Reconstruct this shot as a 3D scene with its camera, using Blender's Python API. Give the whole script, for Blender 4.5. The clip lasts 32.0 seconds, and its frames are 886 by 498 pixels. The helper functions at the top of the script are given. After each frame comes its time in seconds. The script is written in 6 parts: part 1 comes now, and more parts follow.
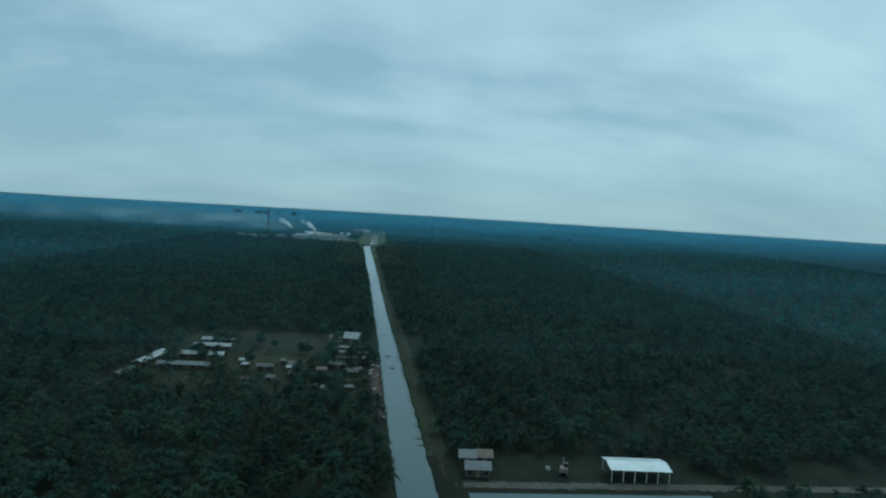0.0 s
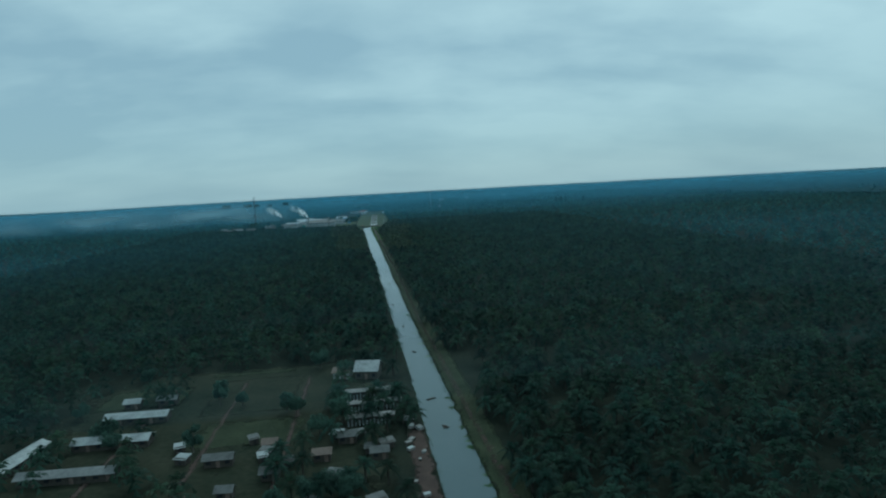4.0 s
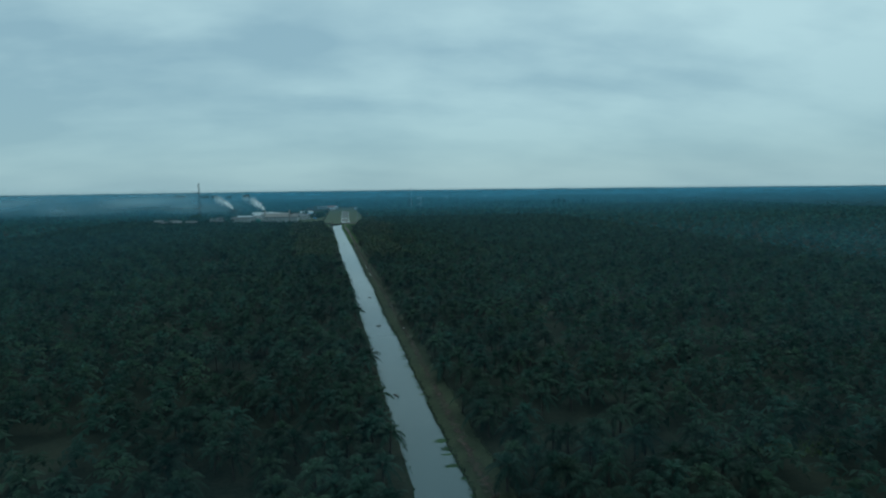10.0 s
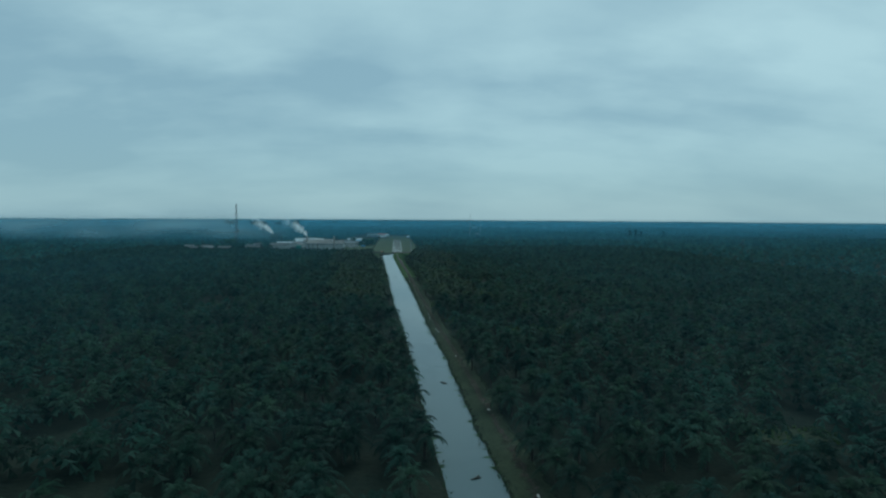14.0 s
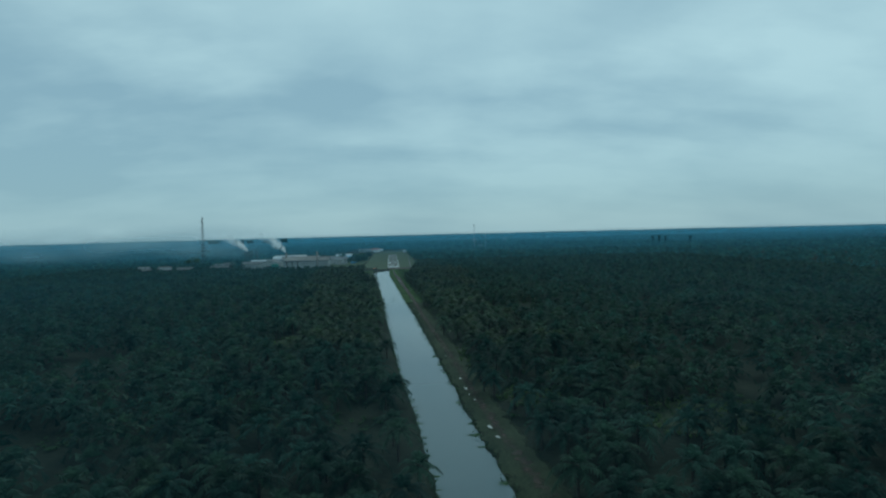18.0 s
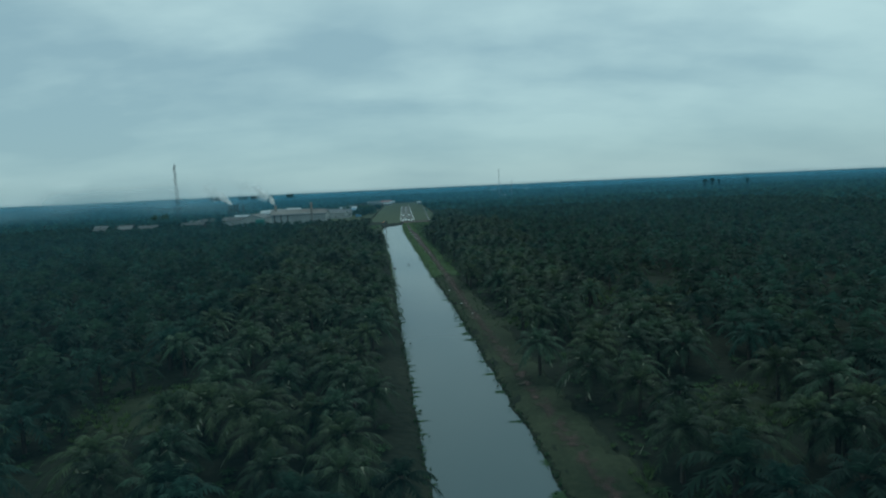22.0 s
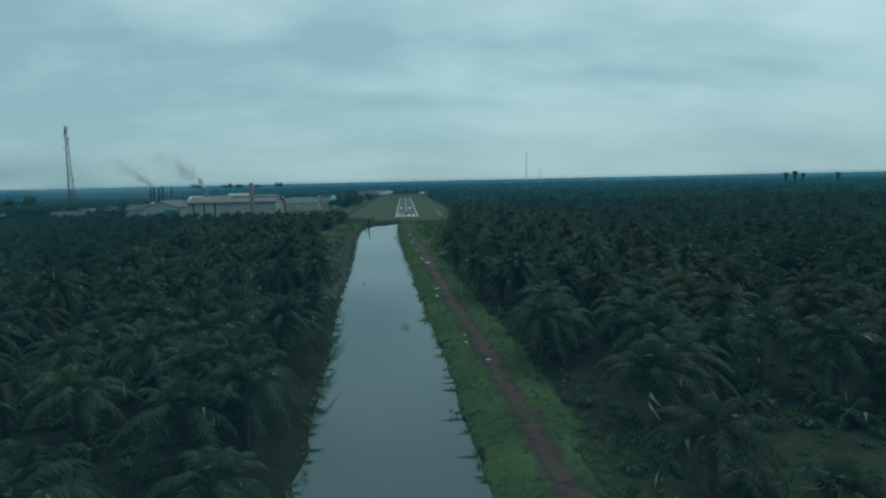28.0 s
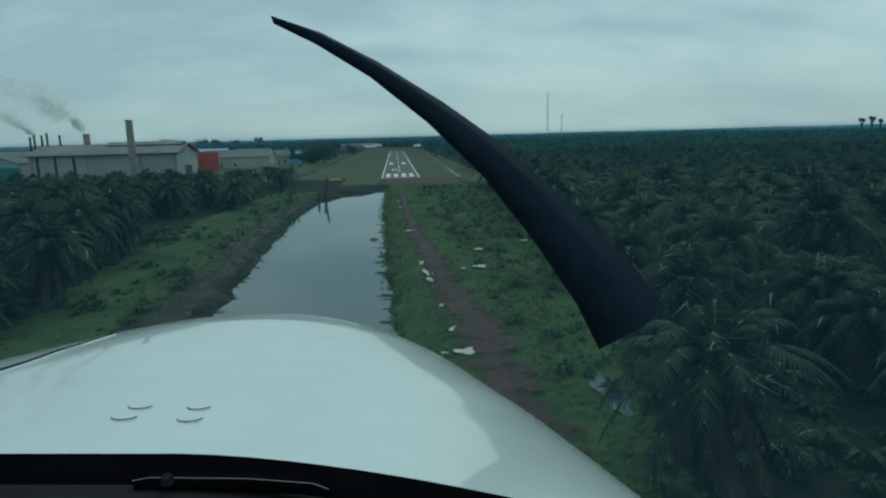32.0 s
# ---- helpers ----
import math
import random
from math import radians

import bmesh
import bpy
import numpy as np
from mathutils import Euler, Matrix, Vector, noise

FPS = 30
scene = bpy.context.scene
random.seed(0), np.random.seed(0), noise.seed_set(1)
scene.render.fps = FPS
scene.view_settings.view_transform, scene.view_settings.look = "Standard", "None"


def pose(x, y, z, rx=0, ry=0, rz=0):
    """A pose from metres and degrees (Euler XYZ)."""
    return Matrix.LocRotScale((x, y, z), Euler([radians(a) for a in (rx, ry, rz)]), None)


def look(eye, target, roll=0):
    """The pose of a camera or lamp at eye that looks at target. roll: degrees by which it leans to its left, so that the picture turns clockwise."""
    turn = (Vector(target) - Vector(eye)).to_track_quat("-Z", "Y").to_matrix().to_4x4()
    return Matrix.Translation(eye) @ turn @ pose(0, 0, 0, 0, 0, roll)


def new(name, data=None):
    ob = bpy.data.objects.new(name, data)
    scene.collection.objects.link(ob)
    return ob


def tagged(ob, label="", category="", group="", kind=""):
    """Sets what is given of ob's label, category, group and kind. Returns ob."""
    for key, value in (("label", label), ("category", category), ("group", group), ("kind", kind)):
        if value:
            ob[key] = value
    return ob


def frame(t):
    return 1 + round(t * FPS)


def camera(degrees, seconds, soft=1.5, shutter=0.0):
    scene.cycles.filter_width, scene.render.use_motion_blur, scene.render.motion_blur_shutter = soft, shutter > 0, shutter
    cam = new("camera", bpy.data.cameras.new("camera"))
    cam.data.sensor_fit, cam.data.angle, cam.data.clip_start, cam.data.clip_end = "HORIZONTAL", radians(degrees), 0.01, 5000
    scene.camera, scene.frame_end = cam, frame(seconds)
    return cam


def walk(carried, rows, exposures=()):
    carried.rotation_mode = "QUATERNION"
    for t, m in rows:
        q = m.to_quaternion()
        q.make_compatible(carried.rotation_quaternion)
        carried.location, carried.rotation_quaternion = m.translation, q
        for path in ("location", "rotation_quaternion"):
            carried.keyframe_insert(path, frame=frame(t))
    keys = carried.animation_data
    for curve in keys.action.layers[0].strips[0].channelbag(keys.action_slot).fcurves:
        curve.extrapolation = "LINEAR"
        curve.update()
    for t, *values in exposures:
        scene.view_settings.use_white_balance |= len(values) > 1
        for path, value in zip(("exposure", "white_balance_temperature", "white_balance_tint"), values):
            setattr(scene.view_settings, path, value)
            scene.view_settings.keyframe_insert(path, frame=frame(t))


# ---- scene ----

# World: x to the right of the runway axis, y along the runway from its near threshold, z up.
cam = camera(71.0, 32.0, soft=2.1)
WALK = [
    (0, 14.75, -1297.74, 82.00, -5.78, -3.70, 3.38),
    (0.5, 13.94, -1280.53, 80.53, -4.46, -5.89, 3.55),
    (1, 13.11, -1263.31, 79.04, -3.77, -7.27, 3.71),
    (1.5, 12.26, -1246.09, 77.55, -3.80, -8.10, 4.95),
    (2, 11.42, -1228.86, 76.05, -8.08, -7.12, 0.06),
    (2.5, 10.60, -1211.64, 74.58, -5.34, -5.93, -1.50),
    (4.5, 7.91, -1142.71, 68.95, -6.00, -6.05, -3.33),
    (5, 7.46, -1125.47, 67.62, -5.57, -5.98, -2.38),
    (6, 6.73, -1091.00, 65.03, -7.64, -3.09, -1.85),
    (6.5, 6.39, -1073.77, 63.78, -8.01, -3.23, -2.33),
    (7, 6.02, -1056.53, 62.55, -7.95, -4.12, -2.11),
    (7.5, 5.59, -1039.30, 61.36, -8.23, -4.21, -1.54),
    (8, 5.08, -1022.07, 60.20, -8.09, -5.22, -1.16),
    (8.5, 4.44, -1004.84, 59.10, -8.03, -4.77, 0.19),
    (9, 3.70, -987.62, 58.06, -8.20, -4.23, -0.23),
    (9.5, 2.88, -970.39, 57.07, -8.29, -4.87, -1.23),
    (10, 2.05, -953.18, 56.10, -8.81, -5.95, -0.67),
    (11, 0.49, -918.75, 54.15, -7.25, -1.85, 0.28),
    (12, -0.60, -884.34, 52.06, -8.81, 2.50, 1.05),
    (12.5, -0.87, -867.15, 50.91, -2.36, 0.29, -0.17),
    (13, -0.98, -849.96, 49.71, -3.91, -3.47, -0.33),
    (13.5, -0.97, -832.78, 48.47, -4.02, -2.80, 0.55),
    (14, -0.89, -815.60, 47.22, -4.29, -3.05, 0.36),
    (14.5, -0.79, -798.43, 45.97, -3.68, -3.55, 0.22),
    (16.5, -1.16, -729.84, 41.33, -5.20, -3.21, -0.40),
    (17, -1.59, -712.71, 40.31, -5.45, -3.23, -0.79),
    (18, -2.62, -678.48, 38.38, -4.81, -1.64, -1.41),
    (19, -3.58, -644.28, 36.44, -4.69, -4.74, -0.50),
    (20, -4.08, -610.10, 34.36, -4.09, -5.55, -1.56),
    (21, -3.89, -575.95, 31.96, -3.80, -5.54, -2.89),
    (21.5, -3.61, -558.88, 30.67, -2.96, -6.38, -2.23),
    (22, -3.26, -541.81, 29.36, -3.49, -5.85, -2.62),
    (22.5, -2.88, -524.75, 28.08, -4.16, -5.21, -1.78),
    (23, -2.51, -507.69, 26.85, -4.41, -5.55, -0.44),
    (23.5, -2.19, -490.64, 25.71, -4.72, -4.80, -0.63),
    (24, -1.97, -473.59, 24.70, -4.71, -4.08, -1.35),
    (24.5, -1.82, -456.54, 23.82, -4.27, -3.83, -1.26),
    (25, -1.70, -439.49, 23.07, -3.66, -4.11, -1.49),
    (25.5, -1.60, -422.44, 22.40, -3.46, -4.60, -0.69),
    (27.5, -1.41, -354.26, 19.98, -3.66, -6.48, -0.60),
    (28, -1.39, -337.21, 19.28, -3.49, -6.29, -1.22),
    (28.5, -1.37, -320.17, 18.52, -3.42, -4.01, -1.28),
    (29, -1.38, -303.12, 17.74, -3.13, -5.49, -0.91),
    (29.5, -1.40, -286.07, 16.93, -3.12, -6.32, -0.91),
    (30, -1.43, -269.02, 16.11, -4.20, -4.22, -2.02),
    (30.5, -1.47, -251.96, 15.28, -4.48, -6.05, -2.57),
    (31, -1.50, -234.90, 14.44, -4.11, -9.12, -2.09),
    (31.5, -1.54, -217.84, 13.62, -4.14, -9.41, -1.81),
    (32, -1.57, -200.77, 12.80, -4.15, -10.27, -1.49),
]


def aimed(x, y, z, yaw, pitch, roll):
    a, b = radians(yaw), radians(pitch)
    way = Vector((-math.sin(a) * math.cos(b), math.cos(a) * math.cos(b), math.sin(b)))
    return look((x, y, z), Vector((x, y, z)) + way, roll)


walk(cam, [(r[0], aimed(*r[1:])) for r in WALK], [
    (0.0, 0.0, 4910, -17), (1.0, -0.01, 5110, -17), (2.0, -0.05, 5020, -17), (6.0, 0.0, 5040, -17), (10.0, -0.02, 5150, -16), (11.0, -0.01, 5150, -16), (12.0, 0.0, 4900, -15), (13.5, -0.1, 5020, -17), (19.0, -0.08, 5050, -17), (20.0, -0.08, 5100, -17), (22.0, -0.03, 5300, -17), (24.0, 0.0, 5230, -17), (29.0, -0.02, 5290, -17), (31.0, -0.05, 5530, -17), (32.0, -0.03, 5480, -16)])

# ---- sky and light ----
world = bpy.data.worlds.new("overcast_sky")
scene.world = world
world.use_nodes = True
wn, wl = world.node_tree.nodes, world.node_tree.links
wn.clear()
w_out = wn.new("ShaderNodeOutputWorld")
w_mix = wn.new("ShaderNodeMixShader")
w_mix.inputs[0].default_value = 0.9
sky = wn.new("ShaderNodeTexSky")
sky.sky_type = "NISHITA"
sky.sun_disc = False
sky.sun_elevation, sky.sun_rotation = radians(48), radians(20)
b_sky = wn.new("ShaderNodeBackground")
b_sky.inputs["Strength"].default_value = 0.08
wl.new(sky.outputs[0], b_sky.inputs["Color"])
# cloud deck: noise over the sky dome, flattened towards the horizon
w_co = wn.new("ShaderNodeTexCoord")
w_sep = wn.new("ShaderNodeSeparateXYZ")
wl.new(w_co.outputs["Generated"], w_sep.inputs[0])
w_up = wn.new("ShaderNodeMath")
w_up.operation = "ADD"
w_up.inputs[1].default_value = 0.30
wl.new(w_sep.outputs[2], w_up.inputs[0])
w_max = wn.new("ShaderNodeMath")
w_max.operation = "MAXIMUM"
w_max.inputs[1].default_value = 0.08
wl.new(w_up.outputs[0], w_max.inputs[0])
w_div = wn.new("ShaderNodeVectorMath")
w_div.operation = "DIVIDE"
w_com = wn.new("ShaderNodeCombineXYZ")
for n in range(3):
    wl.new(w_max.outputs[0], w_com.inputs[n])
wl.new(w_co.outputs["Generated"], w_div.inputs[0])
wl.new(w_com.outputs[0], w_div.inputs[1])
w_map = wn.new("ShaderNodeMapping")
w_map.inputs["Location"].default_value = (0.6, 0.3, 0.0)
w_map.inputs["Scale"].default_value = (0.9, 0.75, 0.3)
wl.new(w_div.outputs[0], w_map.inputs[0])
w_noise = wn.new("ShaderNodeTexNoise")
w_noise.inputs["Scale"].default_value = 1.1
w_noise.inputs["Detail"].default_value = 6
w_noise.inputs["Roughness"].default_value = 0.46
wl.new(w_map.outputs[0], w_noise.inputs["Vector"])
w_map_b = wn.new("ShaderNodeMapping")
w_map_b.inputs["Location"].default_value = (3.1, 1.7, 0.0)
w_map_b.inputs["Scale"].default_value = (1.4, 2.6, 1.0)
wl.new(w_div.outputs[0], w_map_b.inputs[0])
w_streak = wn.new("ShaderNodeTexNoise")
w_streak.inputs["Scale"].default_value = 1.3
w_streak.inputs["Detail"].default_value = 5
w_streak.inputs["Roughness"].default_value = 0.5
wl.new(w_map_b.outputs[0], w_streak.inputs["Vector"])
w_both = wn.new("ShaderNodeMix")
w_both.inputs["Factor"].default_value = 0.30
wl.new(w_noise.outputs[0], w_both.inputs[2])
wl.new(w_streak.outputs[0], w_both.inputs[3])
w_ramp = wn.new("ShaderNodeValToRGB")
w_ramp.color_ramp.elements[0].position = 0.40
w_ramp.color_ramp.elements[0].color = (0.37, 0.425, 0.462, 1)
w_ramp.color_ramp.elements[1].position = 0.58
w_ramp.color_ramp.elements[1].color = (0.635, 0.66, 0.645, 1)
# larger cloud masses: azimuth and elevation in degrees, half width and half height, how much lighter or darker
w_sum = w_both.outputs[0]
for azimuth, elevation, wide, high, lift in ((8, 21, 0.36, 0.10, 0.055), (1, 7.2, 0.13, 0.024, -0.075), (-28, 15, 0.19, 0.15, -0.060), (27, 8.5, 0.13, 0.026, -0.055), (16, 12, 0.16, 0.020, -0.025), (-12, 10, 0.10, 0.022, 0.03)):
    w_off, w_sq, w_len, w_rag, w_lobe, w_add = [wn.new("ShaderNode" + k) for k in ("VectorMath", "VectorMath", "VectorMath", "Math", "MapRange", "Math")]
    w_off.operation, w_sq.operation, w_len.operation = "SUBTRACT", "MULTIPLY", "LENGTH"
    az_, el_ = radians(azimuth), radians(elevation)
    w_off.inputs[1].default_value = (math.sin(az_) * math.cos(el_), math.cos(az_) * math.cos(el_), math.sin(el_))
    w_sq.inputs[1].default_value = (1 / wide, 0.5 / wide, 1 / high)
    wl.new(w_co.outputs["Generated"], w_off.inputs[0])
    wl.new(w_off.outputs[0], w_sq.inputs[0])
    wl.new(w_sq.outputs[0], w_len.inputs[0])
    w_rag.operation = "MULTIPLY_ADD"
    w_rag.inputs[1].default_value = 2.2
    wl.new(w_streak.outputs[0], w_rag.inputs[0])
    wl.new(w_len.outputs["Value"], w_rag.inputs[2])
    w_lobe.interpolation_type = "SMOOTHSTEP"
    w_lobe.inputs["From Min"].default_value, w_lobe.inputs["From Max"].default_value = 1.1, 2.5
    w_lobe.inputs["To Min"].default_value, w_lobe.inputs["To Max"].default_value = lift, 0.0
    wl.new(w_rag.outputs[0], w_lobe.inputs["Value"])
    wl.new(w_lobe.outputs[0], w_add.inputs[0])
    wl.new(w_sum, w_add.inputs[1])
    w_sum = w_add.outputs[0]
w_side = wn.new("ShaderNodeMath")
w_side.operation = "MULTIPLY_ADD"
w_side.inputs[1].default_value = 0.04
wl.new(w_sep.outputs[0], w_side.inputs[0])
wl.new(w_sum, w_side.inputs[2])
wl.new(w_side.outputs[0], w_ramp.inputs[0])
# the deck greys into mist near the horizon
w_hz = wn.new("ShaderNodeMapRange")
w_hz.inputs["From Min"].default_value = 0.0
w_hz.inputs["From Max"].default_value = 0.22
w_hz.inputs["To Min"].default_value = 0.75
w_hz.inputs["To Max"].default_value = 0.0
wl.new(w_sep.outputs[2], w_hz.inputs["Value"])
w_hmix = wn.new("ShaderNodeMix")
w_hmix.data_type = "RGBA"
wl.new(w_hz.outputs[0], w_hmix.inputs["Factor"])
wl.new(w_ramp.outputs[0], w_hmix.inputs[6])
w_hmix.inputs[7].default_value = (0.385, 0.44, 0.462, 1)
b_cloud = wn.new("ShaderNodeBackground")
b_cloud.inputs["Strength"].default_value = 1.0
wl.new(w_hmix.outputs[2], b_cloud.inputs["Color"])
wl.new(b_sky.outputs[0], w_mix.inputs[1])
wl.new(b_cloud.outputs[0], w_mix.inputs[2])
wl.new(w_mix.outputs[0], w_out.inputs["Surface"])

sun = new("sun", bpy.data.lights.new("sun", "SUN"))
sun.data.energy, sun.data.angle, sun.data.color = 0.7, radians(25), (1.0, 0.95, 0.88)
sun.matrix_world = look((0, 0, 300), (-60, -160, 120))


# ---- materials ----
def mat(name, base, other=None, rough=0.8, metal=0.0, scale=2.0, fine=14.0, bump=0.15, spread=(0.35, 0.68),
        random_from="", random_amount=0.0, coat=0.0, spec=0.5, dist=0.05, ragged=0.0, thin=0.0, plant=""):
    m = bpy.data.materials.new(name)
    m.use_nodes = True
    nodes, links = m.node_tree.nodes, m.node_tree.links
    bsdf = nodes["Principled BSDF"]
    bsdf.inputs["Roughness"].default_value, bsdf.inputs["Metallic"].default_value = rough, metal
    bsdf.inputs["Coat Weight"].default_value = coat
    bsdf.inputs["Specular IOR Level"].default_value = spec
    geo = nodes.new("ShaderNodeNewGeometry")
    big, small = nodes.new("ShaderNodeTexNoise"), nodes.new("ShaderNodeTexNoise")
    for n, s, d in ((big, scale, 4), (small, fine, 5)):
        n.inputs["Scale"].default_value, n.inputs["Detail"].default_value = s, d
        links.new(geo.outputs["Position"], n.inputs["Vector"])
    add = nodes.new("ShaderNodeMath")
    add.operation = "MULTIPLY_ADD"
    add.inputs[1].default_value = 0.45
    links.new(small.outputs[0], add.inputs[0])
    half = nodes.new("ShaderNodeMath")
    half.operation = "MULTIPLY"
    half.inputs[1].default_value = 0.55
    links.new(big.outputs[0], half.inputs[0])
    links.new(half.outputs[0], add.inputs[2])
    ramp = nodes.new("ShaderNodeValToRGB")
    ramp.color_ramp.elements[0].position, ramp.color_ramp.elements[1].position = spread
    ramp.color_ramp.elements[0].color = (*base, 1)
    ramp.color_ramp.elements[1].color = (*(other or [min(1, 1.25 * c) for c in base]), 1)
    links.new(add.outputs[0], ramp.inputs[0])
    colour = ramp.outputs[0]
    if random_from:
        if random_from == "island":
            src = geo.outputs["Random Per Island"]
        else:
            src = nodes.new("ShaderNodeObjectInfo").outputs["Random"]
        rng = nodes.new("ShaderNodeMapRange")
        rng.inputs["To Min"].default_value, rng.inputs["To Max"].default_value = 1 - random_amount, 1 + random_amount
        links.new(src, rng.inputs["Value"])
        hsv = nodes.new("ShaderNodeHueSaturation")
        links.new(rng.outputs[0], hsv.inputs["Value"])
        links.new(colour, hsv.inputs["Color"])
        colour = hsv.outputs[0]
    if plant:
        # each plant has its own shade, from deep green to dry olive
        if plant == "object":
            shade = nodes.new("ShaderNodeObjectInfo").outputs["Random"]
        else:
            own = nodes.new("ShaderNodeAttribute")
            own.attribute_name = "tone"
            shade = own.outputs["Fac"]
        light, olive = nodes.new("ShaderNodeMapRange"), nodes.new("ShaderNodeMix")
        light.inputs["To Min"].default_value, light.inputs["To Max"].default_value = 0.62, 1.42
        links.new(shade, light.inputs["Value"])
        deep = nodes.new("ShaderNodeHueSaturation")
        links.new(light.outputs[0], deep.inputs["Value"])
        links.new(colour, deep.inputs["Color"])
        seven, fract = nodes.new("ShaderNodeMath"), nodes.new("ShaderNodeMath")
        seven.operation, fract.operation = "MULTIPLY", "FRACT"
        seven.inputs[1].default_value = 7.3
        links.new(shade, seven.inputs[0])
        links.new(seven.outputs[0], fract.inputs[0])
        olive.data_type, olive.blend_type = "RGBA", "MULTIPLY"
        olive.inputs[7].default_value = (1.26, 1.02, 0.80, 1)
        links.new(fract.outputs[0], olive.inputs["Factor"])
        links.new(deep.outputs[0], olive.inputs[6])
        colour = olive.outputs[2]
    links.new(colour, bsdf.inputs["Base Color"])
    if bump:
        b = nodes.new("ShaderNodeBump")
        b.inputs["Strength"].default_value, b.inputs["Distance"].default_value = bump, dist
        links.new(small.outputs[0], b.inputs["Height"])
        links.new(b.outputs[0], bsdf.inputs["Normal"])
    if thin:
        # thin leaves let some light through
        glow, both = nodes.new("ShaderNodeBsdfTranslucent"), nodes.new("ShaderNodeMixShader")
        links.new(colour, glow.inputs["Color"])
        both.inputs[0].default_value = thin
        links.new(bsdf.outputs[0], both.inputs[1])
        links.new(glow.outputs[0], both.inputs[2])
        links.new(both.outputs[0], nodes["Material Output"].inputs["Surface"])
    if ragged:
        # the sheet thins out in ragged patches towards its borders
        border = nodes.new("ShaderNodeAttribute")
        border.attribute_name = "border"
        patch = nodes.new("ShaderNodeTexNoise")
        patch.inputs["Scale"].default_value, patch.inputs["Detail"].default_value = ragged, 5
        patch.inputs["Roughness"].default_value = 0.65
        links.new(geo.outputs["Position"], patch.inputs["Vector"])
        total = nodes.new("ShaderNodeMath")
        total.operation = "MULTIPLY_ADD"
        total.inputs[1].default_value = 0.45
        links.new(border.outputs["Fac"], total.inputs[0])
        links.new(patch.outputs[0], total.inputs[2])
        cut = nodes.new("ShaderNodeMapRange")
        cut.inputs["From Min"].default_value, cut.inputs["From Max"].default_value = 0.58, 0.80
        links.new(total.outputs[0], cut.inputs["Value"])
        links.new(cut.outputs[0], bsdf.inputs["Alpha"])
    return m


